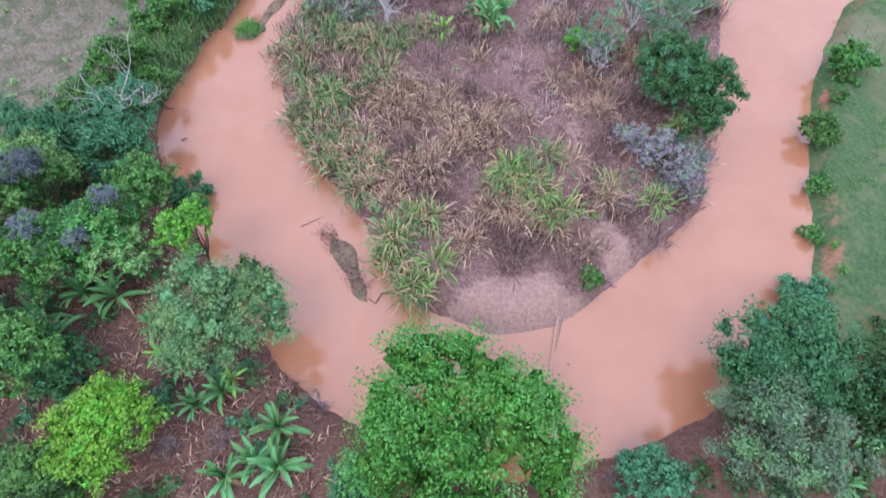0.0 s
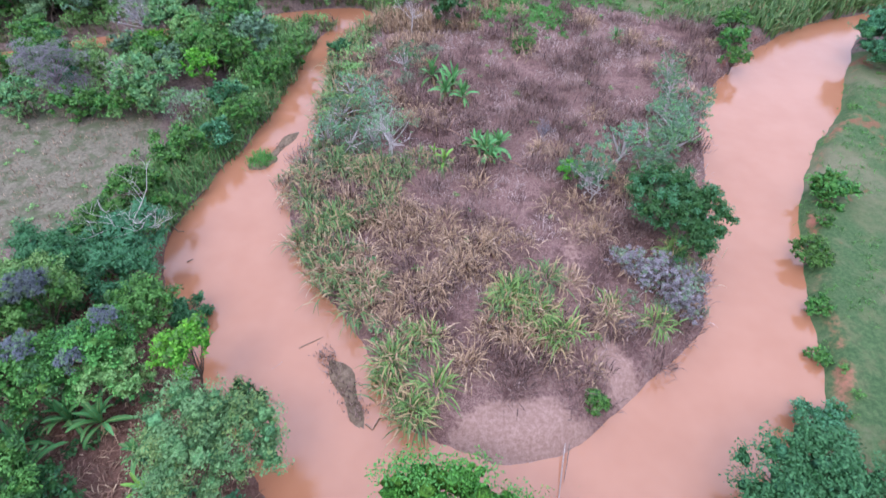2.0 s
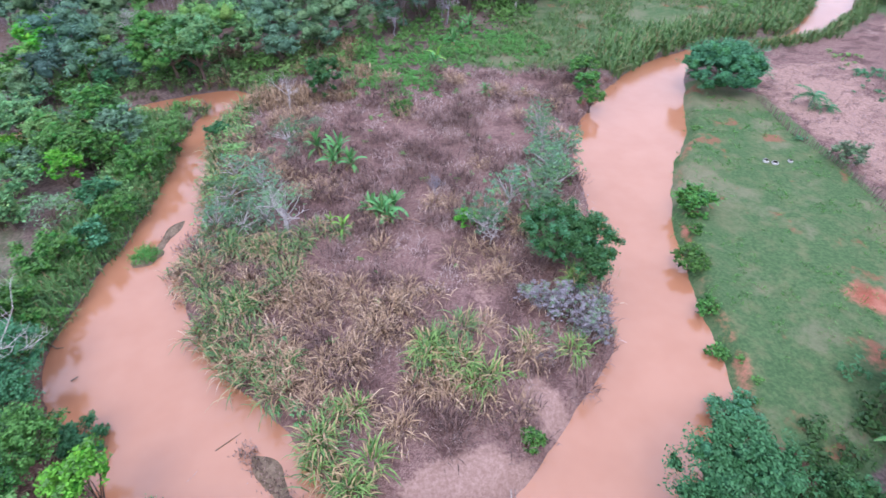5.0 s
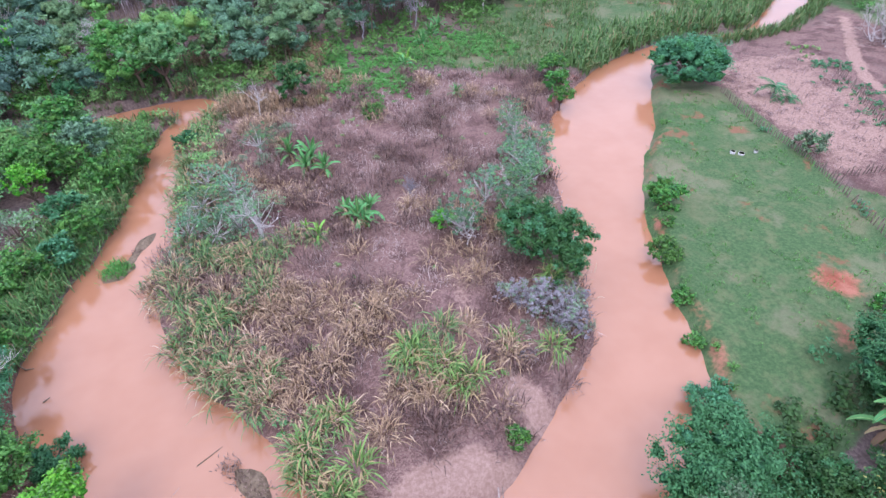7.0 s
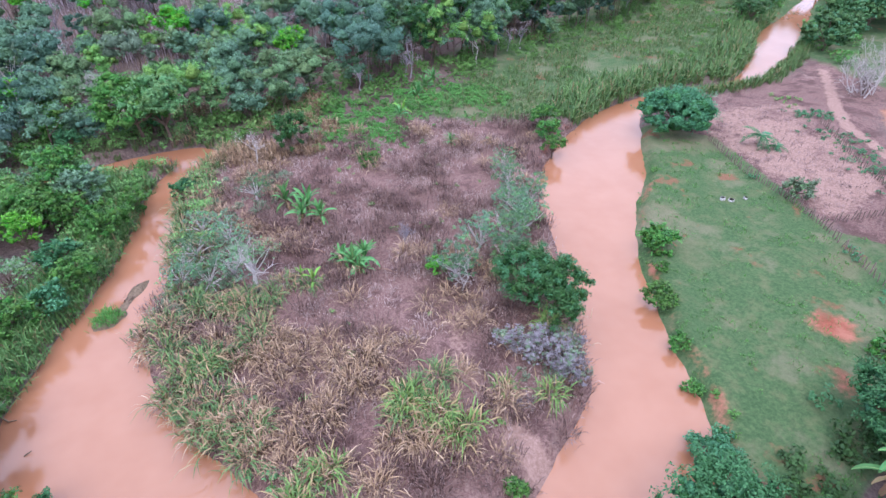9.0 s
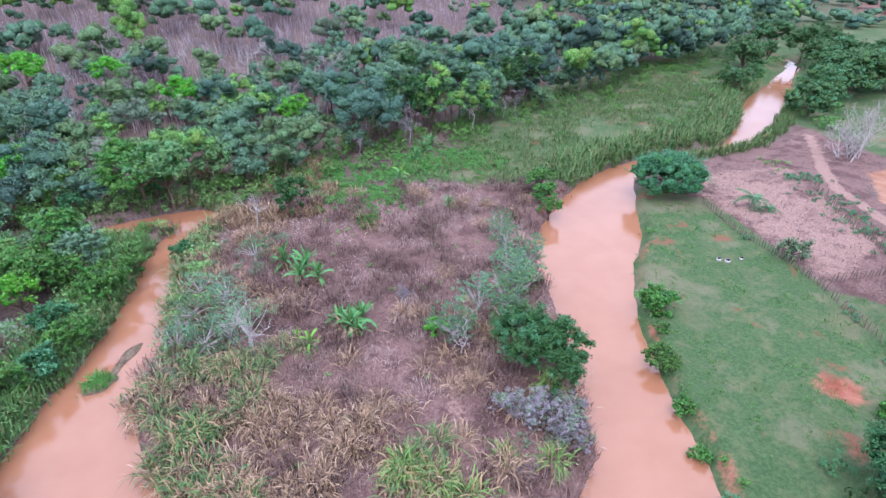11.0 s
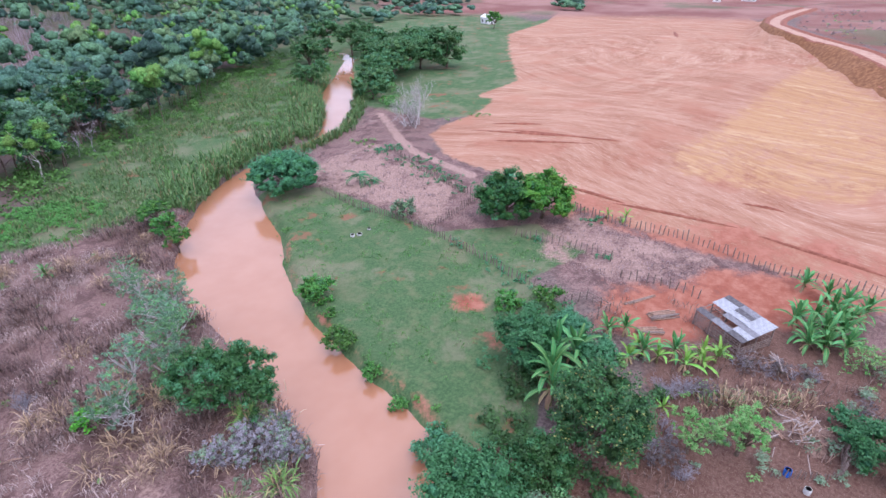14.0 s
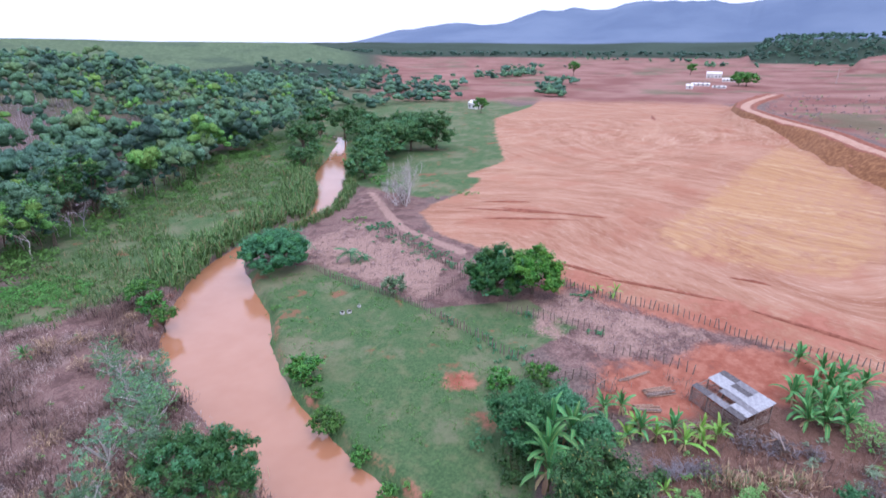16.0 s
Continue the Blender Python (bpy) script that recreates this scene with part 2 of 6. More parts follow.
def cube_ball(n):
    """A ball of six n by n patches: unit verts and quads."""
    g = np.tan(np.linspace(-1, 1, n + 1) * np.pi / 4)
    a, b = (m.ravel() for m in np.meshgrid(g, g, indexing="ij"))
    one = np.ones_like(a)
    v = np.vstack([np.stack(p, 1) for p in ((one, a, b), (-one, b, a), (b, one, a), (a, -one, b), (a, b, one), (b, a, -one))])
    i, j = np.meshgrid(np.arange(n), np.arange(n), indexing="ij")
    k = (i * (n + 1) + j).ravel()
    q = np.vstack([np.stack([k, k + n + 1, k + n + 2, k + 1], 1) + f * (n + 1) ** 2 for f in range(6)])
    _, first, back = np.unique(np.round(v, 6), axis=0, return_index=True, return_inverse=True)
    return unit(v[first]), back.ravel()[q]


def dome(rng, ball, lobes=24, wide=0.40):
    """A crown of radius about 1 with rounded boughs and hollows between them, flat below: verts."""
    way = unit(rng.normal(size=(lobes, 3)) + [0, 0, 0.35])
    high = rng.uniform(0.5, 1.15, lobes)
    near = np.exp(-(np.arccos(np.clip(ball @ way.T, -1, 1)) / (wide * rng.uniform(0.75, 1.3, lobes))) ** 2) * high
    r = 0.58 + 0.40 * near.max(1) + rng.normal(size=len(ball)) * 0.10
    v = ball * r[:, None]
    v[:, 2] = np.where(v[:, 2] < 0, v[:, 2] * 0.55, v[:, 2])
    return v


def boughs(rng, centres, radii, k=6, share=0.46):
    """Tufts over the upper and outer side of each clump: centres, radii and the clump of each."""
    n = len(centres)
    d = unit(rng.normal(size=(n * k, 3)) + [0, 0, 0.35])
    big = np.repeat(radii, k, 0)
    c = np.repeat(centres, k, 0) + d * big * rng.uniform(0.70, 1.04, (n * k, 1))
    return c, big * share * rng.uniform(0.65, 1.3, (n * k, 1)), np.repeat(np.arange(n), k)


def limbs(rng, base, centres, thick, bend=0.25):
    """A trunk that forks to the clumps."""
    pile = Pile()
    fork = np.array([rng.normal() * 0.15, rng.normal() * 0.15, max(0.5, base)])
    u = np.linspace(0, 1, 5)[:, None]
    path = u * fork + np.sin(u * np.pi) * rng.normal(size=3) * [0.12, 0.12, 0]
    path[0, 2] = -0.3
    pile.add(*tube(path, np.linspace(1.25, 0.75, 5) * thick, 8))
    for c in centres:
        mid = (fork + c) / 2 + rng.normal(size=3) * np.linalg.norm(c - fork) * bend * 0.4 + [0, 0, 0.1]
        u = np.linspace(0, 1, 6)[:, None]
        path = (1 - u) ** 2 * fork + 2 * u * (1 - u) * mid + u ** 2 * c
        pile.add(*tube(path, np.linspace(0.55, 0.12, 6) * thick, 4))
    return pile


# ---- materials ----
class Nodes:
    def __init__(self, name):
        self.mat = bpy.data.materials.new(name)
        self.mat.use_nodes = True
        self.n, self.l = self.mat.node_tree.nodes, self.mat.node_tree.links
        self.bsdf = self.n["Principled BSDF"]

    def put(self, socket, value):
        if isinstance(value, bpy.types.NodeSocket):
            self.l.new(value, socket)
        elif isinstance(value, (tuple, list)) and len(value) == 3 and len(socket.default_value) == 4:
            socket.default_value = (*value, 1)
        else:
            socket.default_value = value

    def coords(self):
        return self.n.new("ShaderNodeTexCoord").outputs["Object"]

    def noise(self, scale, detail=4.0, rough=0.6, vector=None):
        t = self.n.new("ShaderNodeTexNoise")
        t.inputs["Scale"].default_value, t.inputs["Detail"].default_value, t.inputs["Roughness"].default_value = scale, detail, rough
        self.l.new(vector or self.coords(), t.inputs["Vector"])
        return t.outputs["Fac"]

    def ramp(self, value, a, b, lo=0.0, hi=1.0):
        m = self.n.new("ShaderNodeMapRange")
        m.interpolation_type = "SMOOTHSTEP"
        for k, v in enumerate((value, a, b, lo, hi)):
            self.put(m.inputs[k], v)
        return m.outputs[0]

    def math(self, op, a, b=0.0):
        m = self.n.new("ShaderNodeMath")
        m.operation = op
        self.put(m.inputs[0], a)
        self.put(m.inputs[1], b)
        return m.outputs[0]

    def mix(self, fac, a, b, mode="MIX"):
        m = self.n.new("ShaderNodeMixRGB")
        m.blend_type = mode
        for k, v in enumerate((fac, a, b)):
            self.put(m.inputs[k], v)
        return m.outputs[0]

    def attr(self, name):
        a = self.n.new("ShaderNodeAttribute")
        a.attribute_name = name
        return a.outputs["Color"], a.outputs["Fac"]

    def bump(self, height, strength, distance):
        b = self.n.new("ShaderNodeBump")
        b.inputs["Strength"].default_value, b.inputs["Distance"].default_value = strength, distance
        self.l.new(height, b.inputs["Height"])
        self.l.new(b.outputs[0], self.bsdf.inputs["Normal"])

    def done(self, color, rough=0.8, spec=0.3):
        self.put(self.bsdf.inputs["Base Color"], color)
        self.put(self.bsdf.inputs["Roughness"], rough)
        self.bsdf.inputs["Specular IOR Level"].default_value = spec
        return self.mat


TONES = {}


def leaf_material(name, dark, light, dry=None, dry_share=0.0, spread=0.2):
    """Leaves that differ one by one, branch by branch and plant by plant."""
    TONES[name] = (dark, light)
    m = Nodes(name)
    island = m.n.new("ShaderNodeNewGeometry").outputs["Random Per Island"]
    plant = m.n.new("ShaderNodeObjectInfo").outputs["Random"]
    dark, light = (tuple(min(0.6, v * 1.12) for v in tone) for tone in (dark, light))
    c = m.mix(m.ramp(island, 0.05, 0.95), dark, light)
    c = m.mix(m.ramp(m.noise(0.7, 3), 0.35, 0.7, 0, 0.55), c, light)
    hsv = m.n.new("ShaderNodeHueSaturation")
    m.put(hsv.inputs["Hue"], m.ramp(plant, 0, 1, 0.485, 0.515))
    m.put(hsv.inputs["Value"], m.ramp(plant, 0, 1, 1 - spread, 1 + spread))
    m.put(hsv.inputs["Color"], c)
    c = hsv.outputs[0]
    if dry:
        c = m.mix(m.ramp(m.math("FRACT", m.math("MULTIPLY", island, 7.31)), 1 - dry_share, 1 - dry_share + 0.02), c, dry)
    return m.done(c, 0.55, 0.25)


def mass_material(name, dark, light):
    """Dense foliage inside a crown: leaves, and dark tone for the shade in the gaps between them, too fine to build one
    by one.
    """
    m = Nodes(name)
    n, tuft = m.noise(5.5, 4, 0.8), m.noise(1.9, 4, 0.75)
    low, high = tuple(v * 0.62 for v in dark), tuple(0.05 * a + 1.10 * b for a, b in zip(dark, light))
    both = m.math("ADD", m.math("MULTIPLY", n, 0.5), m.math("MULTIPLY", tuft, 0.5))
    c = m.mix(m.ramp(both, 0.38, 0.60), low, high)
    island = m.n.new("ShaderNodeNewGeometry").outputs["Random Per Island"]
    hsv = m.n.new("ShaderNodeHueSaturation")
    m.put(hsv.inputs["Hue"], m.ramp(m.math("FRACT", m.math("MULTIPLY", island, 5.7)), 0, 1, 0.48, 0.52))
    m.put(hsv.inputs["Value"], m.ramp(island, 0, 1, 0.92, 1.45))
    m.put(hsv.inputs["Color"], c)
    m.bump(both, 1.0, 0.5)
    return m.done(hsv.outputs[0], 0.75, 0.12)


def bark_material(name, a, b, scale=6.0):
    m = Nodes(name)
    n = m.noise(scale, 6, 0.7)
    m.bump(n, 0.5, 0.03)
    return m.done(m.mix(m.ramp(n, 0.35, 0.7), a, b), 0.85, 0.2)


LEAF = {
    "mid": leaf_material("leaf_mid_green", (0.034, 0.116, 0.024), (0.092, 0.245, 0.054)),
    "teal": leaf_material("leaf_blue_green", (0.025, 0.099, 0.042), (0.062, 0.197, 0.084)),
    "dark": leaf_material("leaf_dark_green", (0.015, 0.054, 0.017), (0.042, 0.122, 0.034)),
    "bright": leaf_material("leaf_bright_green", (0.046, 0.200, 0.019), (0.112, 0.400, 0.039)),
    "olive": leaf_material("leaf_olive_green", (0.080, 0.162, 0.050), (0.170, 0.302, 0.095)),
    "yellow": leaf_material("leaf_yellow_green", (0.058, 0.165, 0.016), (0.150, 0.340, 0.032)),
    "sage": leaf_material("leaf_sage_green", (0.066, 0.168, 0.066), (0.145, 0.325, 0.128)),
    "grey": leaf_material("leaf_grey_green", (0.088, 0.138, 0.082), (0.175, 0.250, 0.155)),
    "feather": leaf_material("leaf_feathery_green", (0.062, 0.132, 0.078), (0.135, 0.240, 0.148)),
    "vine": leaf_material("vine_lavender_grey", (0.066, 0.084, 0.098), (0.118, 0.140, 0.162)),
    "dusk": leaf_material("leaf_dull_green", (0.030, 0.080, 0.030), (0.076, 0.168, 0.062)),
    "ash": leaf_material("leaf_ash_green", (0.058, 0.110, 0.060), (0.120, 0.195, 0.110)),
    "lush": leaf_material("leaf_lush_green", (0.026, 0.098, 0.014), (0.082, 0.235, 0.036)),
    "brush": leaf_material("twig_brown_grey", (0.085, 0.068, 0.070), (0.190, 0.158, 0.160)),
    "mauve": leaf_material("twig_mauve_grey", (0.130, 0.118, 0.134), (0.255, 0.236, 0.262)),
    "flower": leaf_material("leaf_dark_with_buds", (0.016, 0.048, 0.018), (0.046, 0.105, 0.034), (0.250, 0.250, 0.080), 0.09),
}
# mid, dark and teal carry a grey-blue tint that stands for haze
WOODLAND = dict(LEAF, mauve=leaf_material("woodland_leafless", (0.168, 0.128, 0.143), (0.350, 0.288, 0.318)), mid=leaf_material("woodland_mid", (0.044, 0.102, 0.060), (0.105, 0.205, 0.118)), dark=leaf_material("woodland_dark", (0.022, 0.054, 0.042), (0.056, 0.108, 0.080)),
                grey=leaf_material("woodland_grey", (0.062, 0.098, 0.064), (0.125, 0.180, 0.118)), teal=leaf_material("woodland_teal", (0.034, 0.088, 0.062), (0.080, 0.165, 0.112)),
                bright=leaf_material("woodland_bright", (0.065, 0.150, 0.034), (0.150, 0.310, 0.078)),
                olive=leaf_material("woodland_olive", (0.058, 0.110, 0.052), (0.128, 0.212, 0.096)))
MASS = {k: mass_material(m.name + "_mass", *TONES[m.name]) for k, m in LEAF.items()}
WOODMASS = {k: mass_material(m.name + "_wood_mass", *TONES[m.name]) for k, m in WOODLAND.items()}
ACCENT = {"lush": "mid", "mid": "dark", "teal": "teal", "dark": "teal", "bright": "mid", "olive": "mid", "yellow": "bright", "sage": "olive", "grey": "sage", "ash": "sage", "dusk": "teal", "feather": "sage", "vine": "ash", "mauve": "grey", "brush": "brush", "flower": "dark"}
CANE = {
    "green": leaf_material("cane_green", (0.028, 0.076, 0.028), (0.132, 0.228, 0.080), (0.34, 0.24, 0.135), 0.28),
    "reed": leaf_material("reed_green", (0.036, 0.092, 0.030), (0.118, 0.205, 0.068), (0.24, 0.19, 0.10), 0.12),
    "yellow": leaf_material("cane_yellow_green", (0.042, 0.092, 0.022), (0.150, 0.226, 0.064), (0.36, 0.27, 0.14), 0.24),
    "straw": leaf_material("cane_straw", (0.050, 0.027, 0.022), (0.295, 0.185, 0.126), (0.50, 0.37, 0.25), 0.12),
    "brown": leaf_material("dead_stalk", (0.036, 0.021, 0.020), (0.215, 0.138, 0.118)),
    "mauve": leaf_material("dead_weed_mauve", (0.100, 0.063, 0.064), (0.370, 0.275, 0.258)),
}
BANANA_LEAF = leaf_material("banana_leaf", (0.028, 0.120, 0.038), (0.080, 0.250, 0.075), spread=0.3)
BANANA_RIB = bark_material("banana_midrib", (0.20, 0.30, 0.10), (0.28, 0.38, 0.15), 3.0)
BANANA_BRIGHT = leaf_material("banana_leaf_young", (0.085, 0.210, 0.030), (0.165, 0.330, 0.055), spread=0.2)
BANANA_DEAD = leaf_material("banana_leaf_dead", (0.172, 0.098, 0.052), (0.368, 0.241, 0.149))
BARK = bark_material("bark_brown", (0.09, 0.06, 0.045), (0.20, 0.15, 0.12))
BARK_PALE = bark_material("bark_pale", (0.34, 0.30, 0.29), (0.62, 0.58, 0.56))
BARK_MAUVE = bark_material("bark_mauve_grey", (0.22, 0.20, 0.225), (0.40, 0.365, 0.40))
BARK_GREY = bark_material("bark_grey", (0.16, 0.13, 0.13), (0.32, 0.28, 0.29))
STEM = bark_material("banana_stem", (0.10, 0.11, 0.04), (0.30, 0.24, 0.12), 3.0)
WOOD = bark_material("weathered_wood", (0.12, 0.085, 0.075), (0.33, 0.25, 0.22), 8.0)
WOOD_PALE = bark_material("bleached_wood", (0.26, 0.20, 0.18), (0.46, 0.38, 0.35), 8.0)
WOOD_RED = bark_material("raw_log", (0.20, 0.11, 0.08), (0.42, 0.28, 0.21), 8.0)


def ground_material():
    m = Nodes("ground_soil_and_grass")
    pos = m.coords()
    fine, mid, big = m.noise(3.2, 6, 0.7), m.noise(0.55, 5, 0.65), m.noise(0.09, 4, 0.6)
    grain = m.noise(14, 4, 0.7)
    litter = m.mix(m.ramp(fine, 0.35, 0.7), (0.112, 0.078, 0.070), (0.232, 0.174, 0.156))
    litter = m.mix(m.ramp(mid, 0.55, 0.75, 0, 0.4), litter, (0.211, 0.093, 0.062))
    dry = m.mix(m.ramp(fine, 0.3, 0.7), (0.122, 0.066, 0.059), (0.262, 0.163, 0.146))
    chaff = m.noise(9.0, 3, 0.8)
    dry = m.mix(m.ramp(chaff, 0.52, 0.64, 0, 0.7), dry, (0.350, 0.250, 0.215))
    dry = m.mix(m.ramp(chaff, 0.46, 0.36, 0, 0.75), dry, (0.085, 0.050, 0.050))
    dry = m.mix(m.ramp(mid, 0.50, 0.7, 0, 0.4), dry, (0.290, 0.190, 0.172))
    dry = m.mix(m.ramp(m.noise(0.30, 5, 0.7), 0.52, 0.38, 0, 0.65), dry, (0.070, 0.038, 0.038))
    dry = m.mix(m.ramp(m.noise(0.22, 5, 0.7), 0.60, 0.70, 0, 0.5), dry, (0.380, 0.275, 0.245))
    grass = m.mix(m.ramp(fine, 0.3, 0.72), (0.040, 0.094, 0.038), (0.096, 0.166, 0.070))
    grass = m.mix(m.ramp(mid, 0.45, 0.75, 0, 0.55), grass, (0.186, 0.184, 0.100))
    grass = m.mix(m.ramp(big, 0.5, 0.66, 0, 0.6), grass, (0.195, 0.176, 0.109))
    grass = m.mix(m.ramp(m.noise(0.13, 6, 0.7), 0.50, 0.64, 0, 0.65), grass, (0.195, 0.188, 0.120))
    grass = m.mix(m.ramp(m.noise(0.21, 4, 0.6), 0.60, 0.68, 0, 0.8), grass, (0.250, 0.110, 0.070))
    straw = m.mix(m.ramp(fine, 0.3, 0.7), (0.115, 0.105, 0.076), (0.235, 0.215, 0.160))
    straw = m.mix(m.ramp(mid, 0.46, 0.62, 0, 0.75), straw, (0.078, 0.105, 0.052))
    red = m.mix(m.ramp(mid, 0.3, 0.75), (0.270, 0.080, 0.050), (0.410, 0.178, 0.124))
    # scraped field: long streaks that swing round with a slow warp
    warp = m.n.new("ShaderNodeVectorMath")
    warp.operation = "MULTIPLY_ADD"
    big_color = m.n.new("ShaderNodeTexNoise")
    big_color.inputs["Scale"].default_value, big_color.inputs["Detail"].default_value = 0.009, 1.5
    m.l.new(pos, big_color.inputs["Vector"])
    m.l.new(big_color.outputs["Color"], warp.inputs[0])
    warp.inputs[1].default_value = (170, 170, 0)
    m.l.new(pos, warp.inputs[2])
    stretch = m.n.new("ShaderNodeMapping")
    stretch.inputs["Rotation"].default_value = (0, 0, radians(-12))
    stretch.inputs["Scale"].default_value = (0.22, 0.05, 1)
    m.l.new(warp.outputs[0], stretch.inputs["Vector"])
    streak = m.noise(1.0, 6, 0.7, stretch.outputs[0])
    stretch2 = m.n.new("ShaderNodeMapping")
    stretch2.inputs["Rotation"].default_value = (0, 0, radians(-12))
    stretch2.inputs["Scale"].default_value = (1.6, 0.09, 1)
    m.l.new(warp.outputs[0], stretch2.inputs["Vector"])
    ruts = m.noise(1.0, 4, 0.6, stretch2.outputs[0])
    field = m.mix(m.ramp(streak, 0.3, 0.7), (0.285, 0.122, 0.072), (0.445, 0.250, 0.172))
    field = m.mix(m.ramp(ruts, 0.52, 0.75, 0, 0.35), field, (0.468, 0.298, 0.214))
    field = m.mix(m.ramp(ruts, 0.40, 0.26, 0, 0.4), field, (0.212, 0.071, 0.043))
    stretch3 = m.n.new("ShaderNodeMapping")
    stretch3.inputs["Rotation"].default_value = (0, 0, radians(-12))
    stretch3.inputs["Scale"].default_value = (4.5, 0.35, 1)
    m.l.new(warp.outputs[0], stretch3.inputs["Vector"])
    def rings(cx, cy, pitch):
        gap = m.n.new("ShaderNodeVectorMath")
        gap.operation = "SUBTRACT"
        m.l.new(pos, gap.inputs[0])
        gap.inputs[1].default_value = (cx, cy, 0)
        far = m.n.new("ShaderNodeVectorMath")
        far.operation = "LENGTH"
        m.l.new(gap.outputs[0], far.inputs[0])
        both = m.n.new("ShaderNodeCombineXYZ")
        wob = m.math("ADD", far.outputs["Value"], m.math("MULTIPLY", m.noise(0.05, 3, 0.5), 14.0))
        m.put(both.inputs[0], m.math("MULTIPLY", wob, pitch))
        m.put(both.inputs[1], m.math("MULTIPLY", m.noise(0.035, 2, 0.5), 5.0))
        return m.noise(1.0, 3, 0.7, both.outputs[0]), far.outputs["Value"]

    teeth = m.noise(1.0, 4, 0.75, stretch3.outputs[0])
    swirl, swirl_far = rings(215, 112, 0.4)
    fan, _ = rings(214, -30, 0.5)
    field = m.mix(m.ramp(teeth, 0.53, 0.64, 0, 0.6), field, (0.560, 0.395, 0.305))
    field = m.mix(m.ramp(teeth, 0.46, 0.34, 0, 0.52), field, (0.230, 0.095, 0.062))
    near = m.ramp(swirl_far, 140, 95, 0, 0.6)
    field = m.mix(m.math("MULTIPLY", near, m.ramp(swirl, 0.50, 0.66, 0, 0.6)), field, (0.520, 0.345, 0.235))
    field = m.mix(m.math("MULTIPLY", near, m.ramp(swirl, 0.46, 0.34, 0, 0.6)), field, (0.250, 0.110, 0.062))
    field = m.mix(m.ramp(m.noise(0.045, 5, 0.65), 0.50, 0.66, 0, 0.5), field, (0.465, 0.275, 0.185))
    field = m.mix(m.ramp(big, 0.50, 0.66, 0, 0.45), field, (0.330, 0.120, 0.074))
    tan = m.mix(m.ramp(ruts, 0.3, 0.7), (0.375, 0.195, 0.094), (0.480, 0.285, 0.155))
    tan = m.mix(m.ramp(fan, 0.52, 0.68, 0, 0.6), tan, (0.560, 0.385, 0.240))
    tan = m.mix(m.ramp(fan, 0.46, 0.34, 0, 0.5), tan, (0.285, 0.140, 0.075))
    plain = m.mix(m.ramp(m.noise(0.02, 5, 0.6), 0.35, 0.65), (0.200, 0.084, 0.070), (0.300, 0.165, 0.138))
    plain = m.mix(m.ramp(m.noise(0.012, 5, 0.6), 0.54, 0.62, 0, 0.6), plain, (0.090, 0.120, 0.062))
    # far woods tinted slightly bluish, haze painted into their colour
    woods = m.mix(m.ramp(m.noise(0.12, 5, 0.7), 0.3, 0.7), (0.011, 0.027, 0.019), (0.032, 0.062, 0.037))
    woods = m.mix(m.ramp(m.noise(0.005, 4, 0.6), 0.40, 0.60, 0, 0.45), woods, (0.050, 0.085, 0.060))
    green_hill = m.mix(m.ramp(m.noise(0.16, 5, 0.75), 0.35, 0.65), (0.055, 0.095, 0.048), (0.130, 0.185, 0.100))
    green_hill = m.mix(m.ramp(m.noise(0.012, 4, 0.6), 0.52, 0.64, 0, 0.6), green_hill, (0.045, 0.080, 0.052))
    # mountains blue all over: the haze of distance is put into the colour
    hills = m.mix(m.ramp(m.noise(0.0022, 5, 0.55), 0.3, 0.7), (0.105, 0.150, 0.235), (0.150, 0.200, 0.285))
    a, _ = m.attr("zone_a")
    b, _ = m.attr("zone_b")
    c, _ = m.attr("zone_c")
    d, _ = m.attr("zone_d")
    soil = m.mix(m.ramp(fine, 0.3, 0.7), (0.098, 0.046, 0.034), (0.185, 0.105, 0.082))
    soil = m.mix(m.ramp(chaff, 0.54, 0.64, 0, 0.6), soil, (0.270, 0.195, 0.160))
    sandy = m.mix(m.ramp(fine, 0.3, 0.7), (0.262, 0.160, 0.132), (0.395, 0.265, 0.222))
    out = litter
    jag = m.math("ADD", m.math("MULTIPLY", mid, 1.1), m.math("MULTIPLY", fine, 0.5))
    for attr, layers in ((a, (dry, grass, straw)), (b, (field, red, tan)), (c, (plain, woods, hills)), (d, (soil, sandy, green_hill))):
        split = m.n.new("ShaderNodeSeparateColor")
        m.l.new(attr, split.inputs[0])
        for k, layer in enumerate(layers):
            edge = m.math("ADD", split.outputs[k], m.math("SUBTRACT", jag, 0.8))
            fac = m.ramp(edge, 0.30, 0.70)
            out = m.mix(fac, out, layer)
    out = m.mix(m.ramp(grain, 0.3, 0.7, 0.0, 0.22), out, (0.062, 0.037, 0.031))
    m.bump(m.math("ADD", m.math("MULTIPLY", fine, 0.7), m.math("MULTIPLY", grain, 0.3)), 0.6, 0.25)
    return m.done(out, 0.95, 0.1)


def water_material():
    m = Nodes("muddy_river_water")
    n = m.noise(0.16, 3)
    c = m.mix(m.ramp(n, 0.3, 0.7), (0.332, 0.146, 0.080), (0.362, 0.168, 0.098))
    m.bump(m.noise(1.3, 2), 0.03, 0.05)
    m.bsdf.inputs["IOR"].default_value = 1.45
    return m.done(c, 0.10, 0.85)


GROUND, WATER = ground_material(), water_material()


# ---- the ground: one sheet to the horizon, and the river in it ----
def axis(lo, hi, step, ends, grow):
    mid = list(np.arange(lo, hi + step / 2, step))
    for sign, start, stop in ((1, hi, ends[1]), (-1, lo, ends[0])):
        d, at, out = step, start, []
        while abs(at - start) < abs(stop - start):
            d *= grow
            at += sign * d
            out.append(at)
        mid = mid + out if sign > 0 else out[::-1] + mid
    return np.array(mid)


